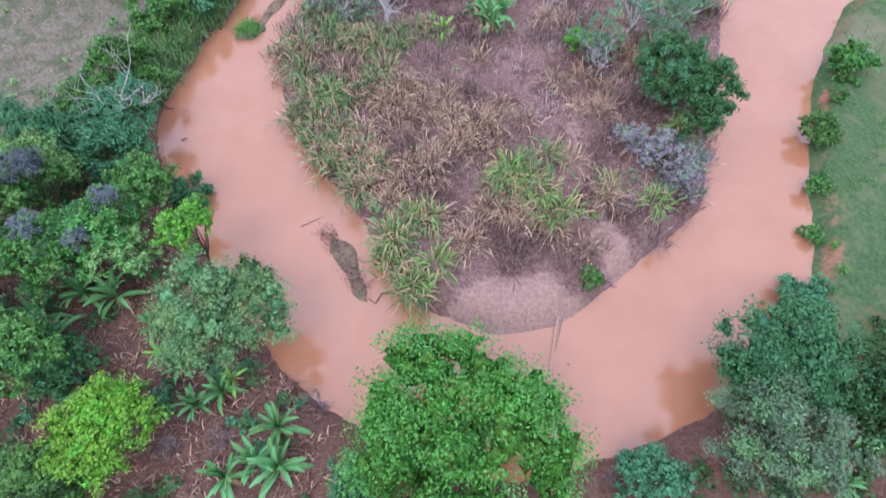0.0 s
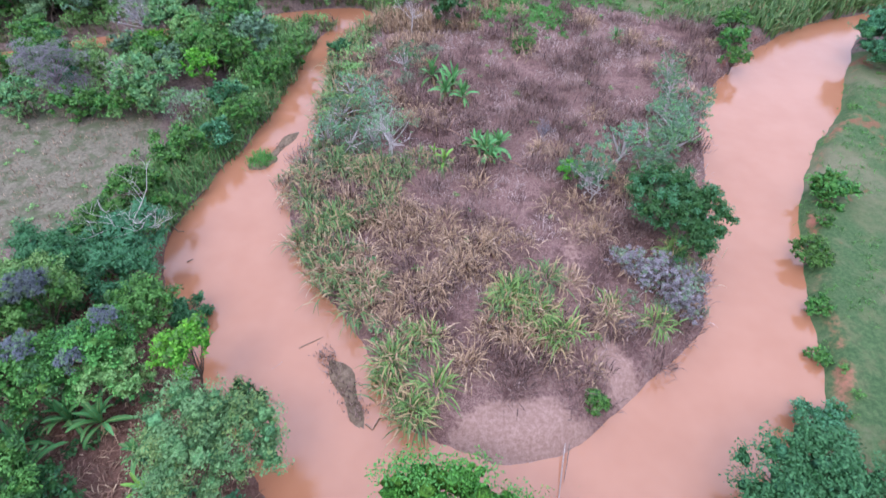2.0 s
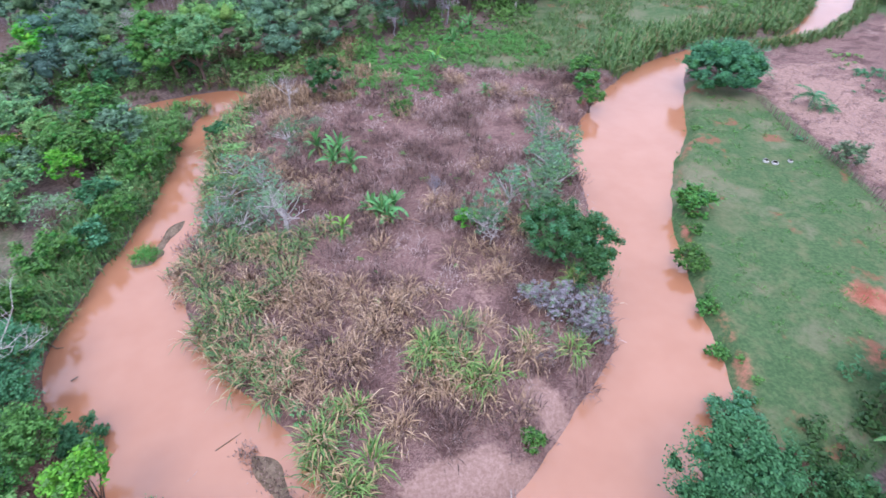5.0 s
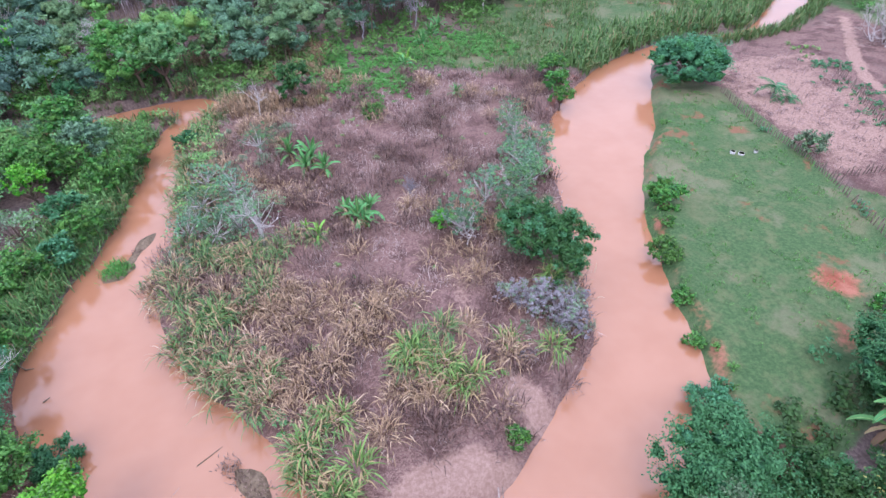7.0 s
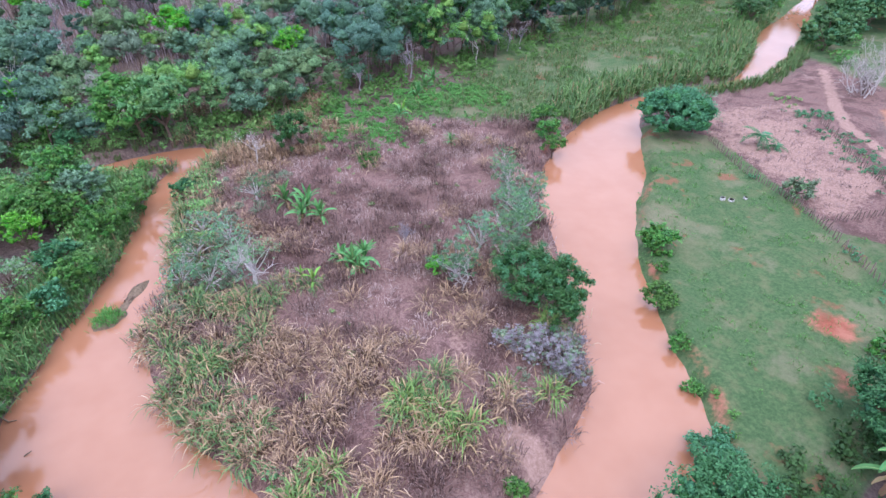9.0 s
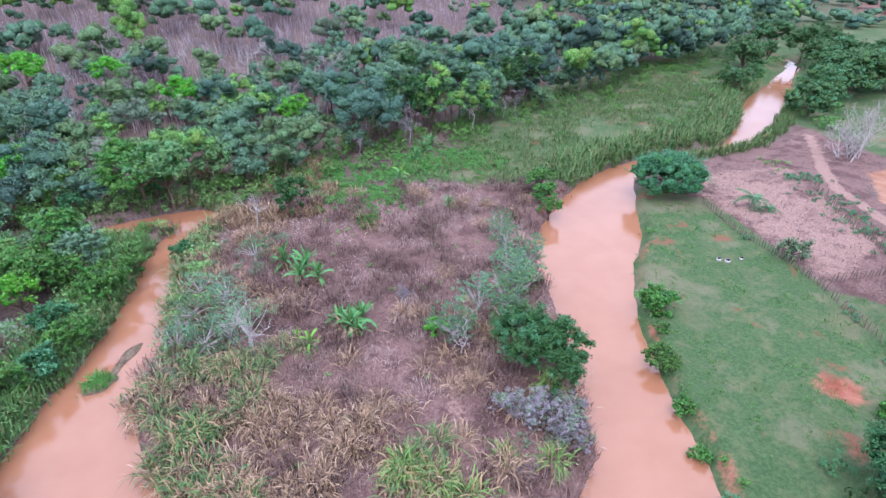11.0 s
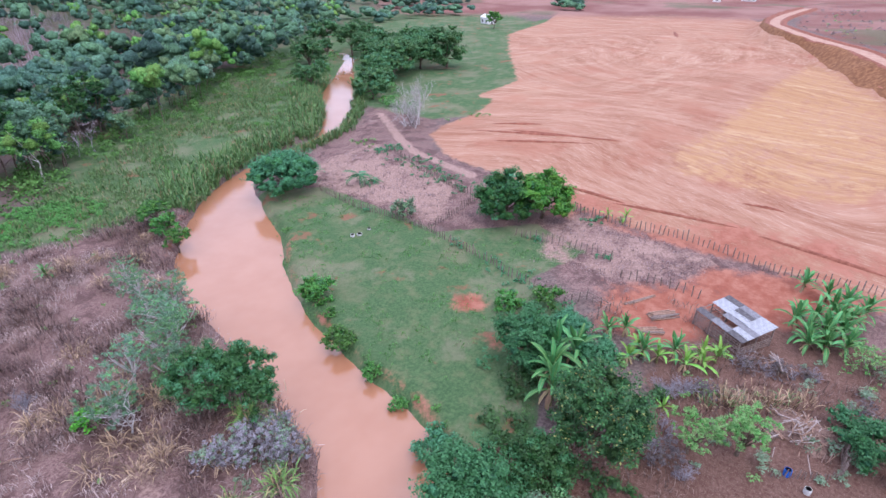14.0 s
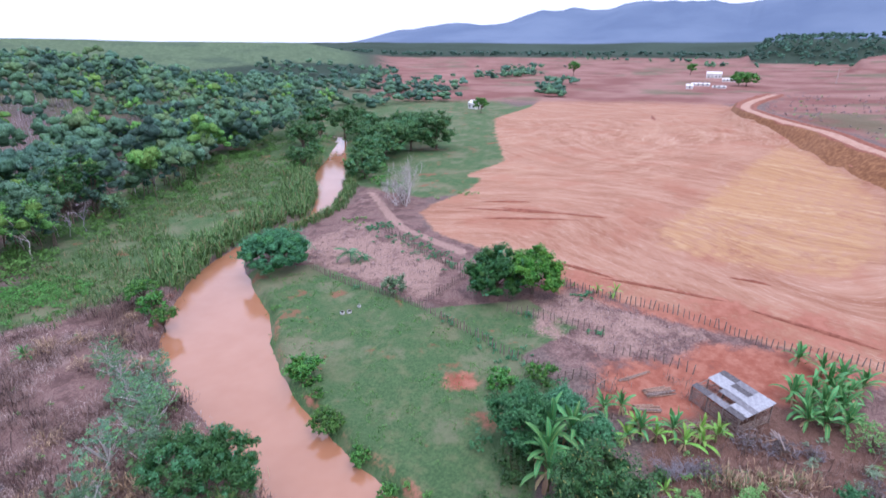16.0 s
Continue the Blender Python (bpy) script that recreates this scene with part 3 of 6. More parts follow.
def build_ground():
    xs, ys = axis(-46, 78, 0.7, (-4600, 4700), 1.06), axis(-14, 92, 0.7, (-3000, 4600), 1.06)
    gx, gy = np.meshgrid(xs, ys, indexing="ij")
    x, y = gx.ravel(), gy.ravel()
    z = land(x, y)
    SURFACE.update(xs=xs, ys=ys, z=z.reshape(gx.shape))
    nx, ny = len(xs), len(ys)
    i, j = np.meshgrid(np.arange(nx - 1), np.arange(ny - 1), indexing="ij")
    k = (i * ny + j).ravel()
    quads = np.stack([k, k + ny, k + ny + 1, k + 1], 1)
    me = mesh_from("ground", np.stack([x, y, z], 1), quads, [GROUND], soft=True)
    r, az, f, g = np.hypot(x, y), np.degrees(np.arctan2(x, y)), side_of(EDGE, x, y), river_gap(x, y)
    e = -side_of(BANK, x, y)
    sand = 0.5 * smooth(1.5, 0.2, np.abs(side_of([(13, 18.5), (12, 24), (10.5, 29), (12, 35)], x, y))) + np.exp(-((x - 5.4) ** 2 / 20 + (y - 15.4) ** 2 / 4)) * 1.6 + np.exp(-((x - 13) ** 2 + (y - 19.5) ** 2) / 5) * 0.6
    sand = np.maximum.reduce([sand, 0.8 * smooth(1.6, 0.5, np.abs(side_of(TRACK, x, y))), area(x, y, PLOT, 2) * (0.58 + 0.9 * fbm(x, y, 7, 3)), area(x, y, DRY_STRIP, 2) * (0.55 + 0.9 * fbm(x, y, 5, 3))])
    dry = np.maximum.reduce([area(x, y, PENINSULA, 2.5), area(x, y, PLOT, 1.5), area(x, y, DRY_STRIP, 1.5) * 0.9, area(x, y, SCRUBLAND, 4) * 0.7])
    upland = smooth(16, 24, e) * smooth(140, 180, x)
    grass = np.maximum.reduce([area(x, y, PASTURE, 1.0), area(x, y, FAR_GREEN, 3) * 0.85, area(x, y, RIVER_GREEN, 2), area(x, y, FAR_MEADOW, 12) * 0.75, (0.42 + 1.2 * fbm(x, y, 50, 2)) * upland,
                               0.5 * smooth(8, 25, f) * smooth(40, 55, az) * smooth(60, 100, f), 0.55 * smooth(170, 260, r) * smooth(75, 55, az),
                               0.9 * smooth(104, 112, x) * smooth(48, 54, y) * (r < 330) * (f < -2) * (1 - upland), 0.85 * smooth(-22, -12, f) * smooth(16, 6, f) * smooth(25, 45, x) * (r < 260)])
    straw = np.maximum(area(x, y, DRY_MEADOW, 3), 0.25 * upland)
    dry = np.maximum(dry, 0.35 * upland)
    red_field = np.maximum(area(x, y, RED_FIELD, 2.0) * (1 - 0.8 * smooth(380, 600, r)), 0 * x)
    yard = np.maximum.reduce([0.9 * np.exp(-((x - 36.6) ** 2 + (y + 8.6) ** 2) / 3.5), (0.40 + 1.3 * fbm(x, y, 6, 3)) * area(x, y, [(31, -12), (30, 2), (42, 4), (52, -6), (54, -14), (44, -17)], 2), area(x, y, YARD, 3.5) * (0.8 + 0.5 * fbm(x, y, 4, 3)), 0.9 * np.exp(-((x - 44.3) ** 2 + (y - 23) ** 2) / 4.5), 0.6 * np.exp(-((x - 40) ** 2 + (y - 17.5) ** 2) / 3),
                              (0.34 + 0.9 * fbm(x, y, 5, 2)) * smooth(0.1, 0.5, g) * smooth(2.2, 0.9, g) * (x > 20) * (r < 90), 0.62 * smooth(0, 2, e) * smooth(9, 7, e) * (x > 100) * (x < 225),
                              (0.5 + 0.8 * fbm(x, y, 7, 3)) * smooth(67, 70, x) * smooth(88, 75, x) * (y < 24), 0.3 * area(x, y, [(84, 48), (98, 56), (114, 44), (106, 24), (90, 28)], 5)])
    tan = area(x, y, [(212, -9), (157, 3), (128, 9), (105, 14), (95, 11), (91, -1), (95, -17), (108, -24), (140, -30), (168, -24), (196, -16)], 5) * (0.62 + 0.35 * fbm(x, y, 22, 3))
    red_field = np.maximum(red_field, smooth(8.5, 9.5, e) * smooth(17, 15.5, e) * (x > 110))
    plain = smooth(300, 420, r) * smooth(48, 58, az) * (1 - smooth(1500, 1800, r)) * (1 - upland)
    plain = np.maximum(plain, 0.75 * upland)
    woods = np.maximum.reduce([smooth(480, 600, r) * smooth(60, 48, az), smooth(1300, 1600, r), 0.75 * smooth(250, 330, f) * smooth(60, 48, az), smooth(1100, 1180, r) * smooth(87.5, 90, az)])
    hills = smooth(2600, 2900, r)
    hill = smooth(150, 230, f) * smooth(58, 46, az) * (1 - smooth(1150, 1400, r)) * (r > 220)
    soil = area(x, y, LEFT_BANK, 2.5) * 0.95
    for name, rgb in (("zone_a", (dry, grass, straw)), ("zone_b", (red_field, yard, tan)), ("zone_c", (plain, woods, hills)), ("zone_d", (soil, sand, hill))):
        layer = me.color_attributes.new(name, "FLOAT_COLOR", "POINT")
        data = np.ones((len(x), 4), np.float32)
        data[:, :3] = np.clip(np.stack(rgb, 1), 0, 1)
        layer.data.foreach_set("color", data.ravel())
    tagged(new("ground", me), "reddish soil with dry litter, grass and scraped red earth", "ground", kind="structure")
    wet = (river_gap((x[quads[:, 0]] + x[quads[:, 2]]) / 2, (y[quads[:, 0]] + y[quads[:, 2]]) / 2) < 1.6) & (np.hypot(x[quads[:, 0]], y[quads[:, 0]]) < 420)
    used, back = np.unique(quads[wet], return_inverse=True)
    me = mesh_from("water", np.stack([x[used], y[used], np.zeros(len(used))], 1), back.reshape(-1, 4), [WATER], soft=True)
    tagged(new("water", me), "still orange-brown muddy river water", "river", kind="structure")


build_ground()


# ---- trees and shrubs ----
def tree(x, y, zc, r, leaf, label, flat=0.8, size=0.26, bark=None, thick=None, cap=6000, cover=1.0, name="tree", clumps=None, up=0.35, fill=0.4):
    """A tree whose crown of radius r has its middle zc metres over the river."""
    z = ground_z(x, y)
    rng = np.random.default_rng(int(abs(x * 131 + y * 977)) + 5)
    ob = thing(name, x, y, z, label, "shrub" if name == "shrub" else "tree")
    if name == "shrub":
        zc = min(zc, z + 0.7 * r)
    away = math.hypot(x, y)
    if 45 <= away < 92 and cover > 0.5:
        size = min(size, 0.27)
    if away < 45:
        size, cap = size * 0.74, max(cap, 15000 if r > 3 else 6500)
    c, rad = crown_clumps(rng, r, flat, clumps, cover >= 1.6)
    c[:, 2] += zc - z
    c[:, 2] = np.maximum(c[:, 2], rad[:, 2] * 0.4)
    count = int(min(cap, cover * (9.5 if away < 45 else 4.0) * r * r / (0.3 * size * size)))
    if cover > 0.8 and leaf != "mauve":
        tc, tr, of = boughs(rng, c, rad, 6 if away < 60 else 4)
        v, q, tone = leaf_cloud(rng, tc, tr * 1.15, count, size, up, 0.75, (rng.random(len(tc)) < 0.3).astype(int))
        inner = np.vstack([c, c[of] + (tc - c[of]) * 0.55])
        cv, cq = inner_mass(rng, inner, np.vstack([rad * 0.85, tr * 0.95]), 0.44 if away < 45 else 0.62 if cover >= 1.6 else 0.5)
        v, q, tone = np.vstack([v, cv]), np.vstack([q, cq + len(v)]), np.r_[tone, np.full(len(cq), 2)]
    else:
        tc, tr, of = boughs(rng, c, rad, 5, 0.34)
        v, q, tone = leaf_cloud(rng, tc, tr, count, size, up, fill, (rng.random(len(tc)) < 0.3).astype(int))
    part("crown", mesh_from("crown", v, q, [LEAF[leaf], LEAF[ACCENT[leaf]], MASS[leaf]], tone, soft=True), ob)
    thick = thick or 0.05 + 0.035 * r
    part("trunk", limbs(rng, (zc - z) * 0.45, c[:: max(1, len(c) // 12)], thick).mesh("trunk", [bark or BARK], True), ob)
    return ob


def grow(rows, leaf, label, **kw):
    for x, y, zc, r in rows:
        tree(x, y, zc, r, leaf, label, **kw)


grow([(1.4, 5.6, 5.5, 6.4)], "lush", "large leafy green tree leaning over the river bank", size=0.25, flat=0.75, thick=0.16, clumps=70, cap=32000, cover=1.5)
grow([(-13.9, 12.8, 5.0, 4.2)], "sage", "rounded small-leaved sage green tree on the bank", size=0.22, clumps=55, cap=14000)
grow([(-19.1, 6.7, 4.5, 3.4)], "yellow", "yellow-green broadleaf tree among bananas", size=0.24, cover=1.0)
grow([(-22.2, 3.7, 4, 3.0), (-25.4, 10.3, 5, 2.7), (-28.1, 22, 6, 3.1), (-22.9, 19.2, 5.5, 3.3), (-26.4, 17.5, 5.5, 3.2), (-21.4, 22.7, 5, 2.6), (-31, 16, 6, 4)],
     "mid", "dense green riverside tree with clumped crown")
grow([(-27.9, 22.4, 8.0, 1.5), (-21.8, 20.0, 7.6, 1.0), (-22.7, 17.1, 7.4, 0.9), (-26.0, 18.0, 7.6, 1.1), (-29.4, 20.4, 8.0, 1.2)], "vine", "tree top tangled with lavender-grey vines", size=0.12, fill=0.3)
grow([(-21.4, 17.2, 5, 2.2), (-31, 24, 5, 3.5), (-30, 11, 5, 3.5)], "olive", "olive green riverside tree overgrown with vines")
grow([(20.2, 10.3, 5, 4.3), (-25.3, 27.2, 4, 3), (-30.9, 28.3, 4, 3.5), (-26.1, 30.7, 4, 3.2)], "teal", "dense blue-green tree on the river bank")
grow([(18.8, 5.4, 5, 4.0)], "ash", "grey-green small-leaved tree on the river bank", size=0.2)
grow([(-16.8, 18.6, 6, 2.3)], "bright", "bright green broadleaf tree over the water", size=0.3)
grow([(-14.3, 17.9, 3, 1.8), (26, 8.2, 4, 2.6), (-23.9, 10.2, 3, 2.5)], "dark", "dark green bush in the undergrowth", name="shrub")
grow([(11.8, 3.6, 2, 2.6), (-4.4, 3.6, 2, 2.2), (-20.5, 25.3, 2.8, 1.9), (25.7, 16, 2.2, 1.9)], "teal", "low dark green shrub on the bank", name="shrub")
grow([(36.8, 38.3, 2.2, 2.4), (32.0, 31.2, 1.8, 1.9), (30.2, 26, 1.6, 1.2), (10.4, 17.4, 1.3, 1.1), (34.6, 35, 1.6, 0.9), (28.4, 21.5, 1.5, 1.0)],
     "mid", "rounded green shrub at the water's edge", name="shrub", size=0.28)
# peninsula
grow([(-5.4, 44.6, 5, 2.9)], "grey", "pale-trunked tree with sparse grey foliage", bark=BARK_PALE, cover=0.16, size=0.22, fill=0.9, thick=0.15)
grow([(-11, 50.7, 3, 2.8), (-9.7, 45.4, 3, 2.6), (-4.7, 61.8, 3, 2.4), (27.3, 59, 3, 2.4), (-10.5, 55.5, 3, 2.2), (-7, 49, 3, 2.2), (-8, 52.4, 3.4, 2.5), (-12.3, 46.6, 3, 2.3), (-7.4, 46.2, 3.2, 2.2)], "feather", "grey-green thin-leaved shrub tree", cover=0.55, bark=BARK_PALE, size=0.2, fill=0.9, up=0.15, flat=1.0)
grow([(13.8, 39.6, 3.6, 2.7), (20.6, 42.7, 4.6, 3.6), (23.8, 47.5, 3.6, 2.8), (17.4, 43, 4.2, 2.6), (24.5, 51.5, 3, 2.2), (19.5, 39.5, 4.2, 2.6), (26, 48.6, 4, 3.0), (26, 55, 3.4, 2.5), (23, 44.4, 4.4, 3.0)], "feather", "feathery grey-green tree with thin foliage", cover=0.68, size=0.19, bark=BARK_PALE, fill=0.95, up=0.15, flat=1.0)
grow([(12.2, 41.2, 2.4, 1.3)], "bright", "small bright green bush beside feathery trees", name="shrub")
grow([(19.6, 35.2, 4.6, 3.5), (20.9, 30.8, 3.6, 2.5), (22.0, 33.4, 4.2, 2.8)], "dark", "dark green tree overhanging the channel", size=0.24)
grow([(0.4, 73.6, 4.6, 3.0)], "dark", "tall dark green tree at the edge of the dry field", flat=1.4)
grow([(38.7, 70.4, 4, 2.8), (36.5, 63.5, 2.5, 2.0), (37.5, 67, 3, 2.4)], "mid", "leafy green tree at the edge of the dry field")
grow([(10.6, 66.8, 2, 2.1)], "mid", "low round green shrub in the dry field", name="shrub")
# left bank beyond the loop
grow([(-20.5, 85.0, 7.2, 6.2), (-28.4, 61.6, 5, 3.8), (-26.9, 69.4, 6, 3.4), (-35, 62, 4, 3), (-47, 60, 4.5, 3.5), (-52, 56, 4, 3)], "mid", "broad green tree on the far river bank", size=0.4)
grow([(-27.8, 56.7, 5, 2.5)], "bright", "bright green small tree on the bank", size=0.4)
grow([(-27.6, 50.3, 4, 2.6)], "grey", "grey-leaved slender tree on the bank", cover=0.7)
grow([(-21.4, 59.6, 3, 3.2), (-19.4, 64.8, 3, 2.6), (-22.4, 50.7, 2.6, 2.6), (-26.4, 44.4, 2.8, 3.0), (-28, 37.6, 3.3, 3.1), (-29.2, 32.5, 3.5, 2.9), (-41.2, 51.9, 3, 2.6), (-37.7, 51.9, 3, 1.9)],
     "mid", "dense green shrub along the river bank", name="shrub")
grow([(-13.4, 66.4, 3, 1.9), (-24, 47, 2.5, 2.2), (-24.5, 54, 3, 2.5)], "teal", "leaning blue-green shrub over the water", name="shrub")
krng = np.random.default_rng(17)
for k in range(84):
    x, y = krng.uniform(-66, -12), krng.uniform(51, 90)
    if river_gap(x, y) > 1.6 and not (x < -30 and y < 51):
        r = krng.uniform(1.8, 3.6)
        tree(x, y, 1.4 + r * krng.uniform(0.75, 1.25), r, str(krng.choice(["mid", "olive", "sage", "sage", "mid", "feather", "teal", "bright"])), "leafy tree in the thicket beside the stream", size=0.30, cover=0.85)
# right bank and beyond
grow([(57.8, 64.4, 4.4, 6.2)], "teal", "spreading umbrella-shaped green tree over the river bend", flat=0.55, size=0.3, cover=1.6, cap=7000, clumps=80)
grow([(58.7, 41.8, 3, 2.1)], "grey", "small grey-green tree at the corner of a fence", size=0.3)
grow([(65.4, 28.2, 5.0, 4.8)], "dark", "dense dark green round mango tree", size=0.27, cover=2.0, cap=15000, flat=0.95, clumps=70)
grow([(67.8, 23.8, 5.2, 4.5)], "lush", "dense bright green round tree beside a darker one", size=0.27, cover=2.0, cap=15000, flat=1.05, clumps=70)
grow([(143, 103, 7.5, 7.5), (129, 99, 6, 6), (155, 101, 8, 8), (136, 99.6, 6, 6.5), (162, 95, 8, 9), (116, 91, 5, 5.5), (167, 112, 7, 8), (150, 108, 6, 7), (126, 96, 5, 5), (180, 118, 7, 8), (158, 123, 5, 5.5), (166, 132, 6, 6), (136, 132, 7, 6), (170, 142, 8, 7), (168, 154, 8, 7), (184, 148, 7, 7), (144, 140, 7, 6), (176, 134, 6, 6)], "dusk", "tall spreading tree beside the river", size=0.5, cap=4500)
grow([(38.7, 13.6, 4.4, 3.8), (40.3, 7.6, 3.6, 2.4), (42.4, 11.4, 3.6, 2.6)], "teal", "dense blue-green bushy tree beside the pasture")
grow([(47.9, 15, 3, 1.8), (45.4, 18.5, 2.3, 1.9)], "mid", "low green tree beside the stake fence")
grow([(31.0, 4.9, 6.0, 4.2)], "flower", "dark dense mango tree dotted with pale flower clusters", size=0.27, cover=2.0, cap=14000, clumps=46)
grow([(27.1, 7.4, 3.2, 2.8)], "dark", "dark green tree below a mango tree", size=0.27)
grow([(23.4, 11.5, 2.5, 2.6)], "teal", "blue-green tree top on the river bank")
grow([(34.7, -1.5, 4, 2.0), (36.3, -4.8, 4.2, 2.6), (52.5, -14.2, 2.6, 2.4)], "olive", "thin olive green tree in the yard", cover=0.6, size=0.2, flat=1.1, fill=0.7)
grow([(40.4, -13.2, 3.4, 2.8), (43.6, -11.8, 2.8, 1.6)], "teal", "blue-green leafy tree at the edge of the yard")


grow([(13.5, 104, 8, 3.4), (18, 104.5, 9, 3.0), (21.7, 103, 8.5, 3.2), (26.8, 104, 9, 3.6), (31, 104.5, 9, 3.2), (38, 108, 10, 3.8), (28, 112, 13, 3.6), (45, 111, 10, 3.4), (52, 114, 10, 3.6), (58, 117, 10, 3.8)],
     "dark", "tall dark tree draped with vines at the foot of the wood", flat=1.9, size=0.3, cap=3000)
grow([(-42.7, 121, 16, 4.4), (-28, 120, 15, 3.6), (-16, 112, 12, 4.0), (4, 104, 9, 3.6), (-37, 90, 8, 4.2), (-52, 84, 7, 4)], "bright", "bright green spreading tree on the wooded slope", size=0.3, cap=3200, flat=0.7)
grow([(-16.5, 83.5, 8, 5.2), (-10, 88, 7, 4)], "sage", "broad green tree hung with pale twigs beside the stream", size=0.3, cap=4500)


brng = np.random.default_rng(73)
for k in range(150):
    x, y = brng.uniform(98, 185), brng.uniform(86, 150)
    if 2.2 < river_gap(x, y) < 8 and side_of(RIVER[:, :2], np.array([x]), np.array([y]))[0] > 0 and brng.random() < 0.5:
        r = brng.uniform(2.6, 4.6)
        tree(x, y, 1.5 + r * brng.uniform(0.9, 1.4), r, str(brng.choice(["dusk", "dark", "dusk"])), "leafy tree lining the upper river", size=0.45, cap=2600)


# ---- forest on the hillside ----
FINE, ROUGH = cube_ball(3), cube_ball(2)
PROTO = {}
for level, ball in (("fine", FINE), ("rough", ROUGH)):
    PROTO[level] = [dome(np.random.default_rng(100 + k), ball[0], 7, 0.5) for k in range(14)]
CLUMPS = [crown_clumps(np.random.default_rng(100 + k), 1.0, 0.8, 9) for k in range(14)]


def forest():
    rng = np.random.default_rng(21)
    n = 26000
    x, y = rng.uniform(-260, 420, n), rng.uniform(40, 480, n)
    f, g, r = side_of(EDGE, x, y), river_gap(x, y), np.hypot(x, y)
    az = np.degrees(np.arctan2(x, y))
    dens = np.where(r < 200, np.where(r < 135, 0.6, np.where(f < 45, 0.8, 0.55)), np.where(r < 320, 0.42, 0.22))
    keep = (f > -1.5) & (g > 2.5) & (az > -46) & (az < 66) & (r < 480) & (rng.random(n) < dens)
    keep &= ~((r > 330) & (az > 47))
    x, y, r, f = x[keep], y[keep], r[keep], f[keep]
    z = on_ground(x, y)
    names = ["mid", "teal", "dark", "olive", "bright", "grey", "mauve"]
    pile, wood = Pile(), Pile()
    barren = smooth(18, 50, f) * smooth(130, 50, x) * 0.72 + 0.25 * (value_noise(x / 30, y / 30) > 0.6)
    for k in range(len(x)):
        slot = 6 if rng.random() < barren[k] else int(rng.choice(6, p=[0.40, 0.08, 0.04, 0.28, 0.16, 0.04] if x[k] < 28 else [0.42, 0.17, 0.17, 0.10, 0.10, 0.04]))
        rad = (2.2 + 2.9 * rng.random() ** 1.4) * (0.75 if slot == 6 else 1) * (1 if r[k] < 200 else 1.1)
        front = f[k] < 14 and x[k] > 22
        tall = rad * (rng.uniform(1.3, 1.9) if front else rng.uniform(0.7, 1.7)) + 0.5
        size = 0.30 if r[k] < 105 else 0.36 if r[k] < 130 else 0.46 if r[k] < 170 else 0.62 if r[k] < 220 else 0.9 if r[k] < 320 else 1.2
        m = int((0.29 if r[k] < 135 else 0.13 if r[k] < 170 else 0.05) * 30 * rad * rad / (size * size) * (1.2 if front else 1.1 if slot == 6 else 1) * (0.55 if f[k] > 40 else 1))
        pick, a = int(rng.integers(14)), rng.uniform(0, 6.28)
        turn = np.array([[np.cos(a), -np.sin(a), 0], [np.sin(a), np.cos(a), 0], [0, 0, 1]])
        shape = rad * np.array([rng.uniform(0.8, 1.2), rng.uniform(0.8, 1.2), rng.uniform(1.3, 1.8) if front else rng.uniform(0.75, 1.25)])
        at = np.array([x[k], y[k], z[k] + tall])
        cc, cr = CLUMPS[pick]
        c = (cc @ turn.T) * shape + at
        if slot == 6:
            pile.add(*leaf_cloud(rng, c, cr * rad, max(m, 14), size * 0.45, 0.4, 0.9), slot)
        else:
            level, ball = ("fine", FINE) if 135 < r[k] < 160 and f[k] < 30 else ("rough", ROUGH)
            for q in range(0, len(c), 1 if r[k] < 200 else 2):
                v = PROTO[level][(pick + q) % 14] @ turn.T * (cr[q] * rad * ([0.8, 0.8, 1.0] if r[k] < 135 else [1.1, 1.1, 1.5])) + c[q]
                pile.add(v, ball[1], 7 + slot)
            if r[k] < 135:
                tc, tr, of = boughs(rng, c, cr * rad * 0.95, 5)
                pile.add(*leaf_cloud(rng, tc, tr * 1.1, max(m, 14), size, 0.4, 0.8), slot)
            else:
                pile.add(*leaf_cloud(rng, c, cr * rad * 1.1, max(m, 14), size, 0.4, 0.25), slot)
        if r[k] < 165:
            base = np.array([x[k], y[k], z[k] - 0.2])
            hub = base + [rng.normal() * 0.3, rng.normal() * 0.3, tall * 0.55]
            bark = 2 if slot == 6 else (1 if rng.random() < 0.12 else 0)
            wood.add(*tube([base, (base + hub) / 2 + rng.normal(size=3) * 0.12, hub], [0.17, 0.13, 0.09], 4), bark)
            for q in range(6 if slot == 6 else 2):
                top = c[int(rng.integers(len(c)))] + [0, 0, rad * 0.35]
                wood.add(*tube([hub, (hub + top) / 2 + rng.normal(size=3) * 0.3, top], [0.08, 0.055, 0.02], 3), bark)
    tagged(new("forest", pile.mesh("forest", [WOODLAND[s] for s in names] + [WOODMASS[s] for s in names[:6]], True)), "mixed green and leafless grey woodland on a hillside", "forest", kind="stuff")
    tagged(new("forest_trunks", wood.mesh("forest_trunks", [BARK, BARK_PALE, BARK_MAUVE], True)), "pale and brown tree trunks of the hillside woodland", "tree trunks", kind="stuff")


forest()


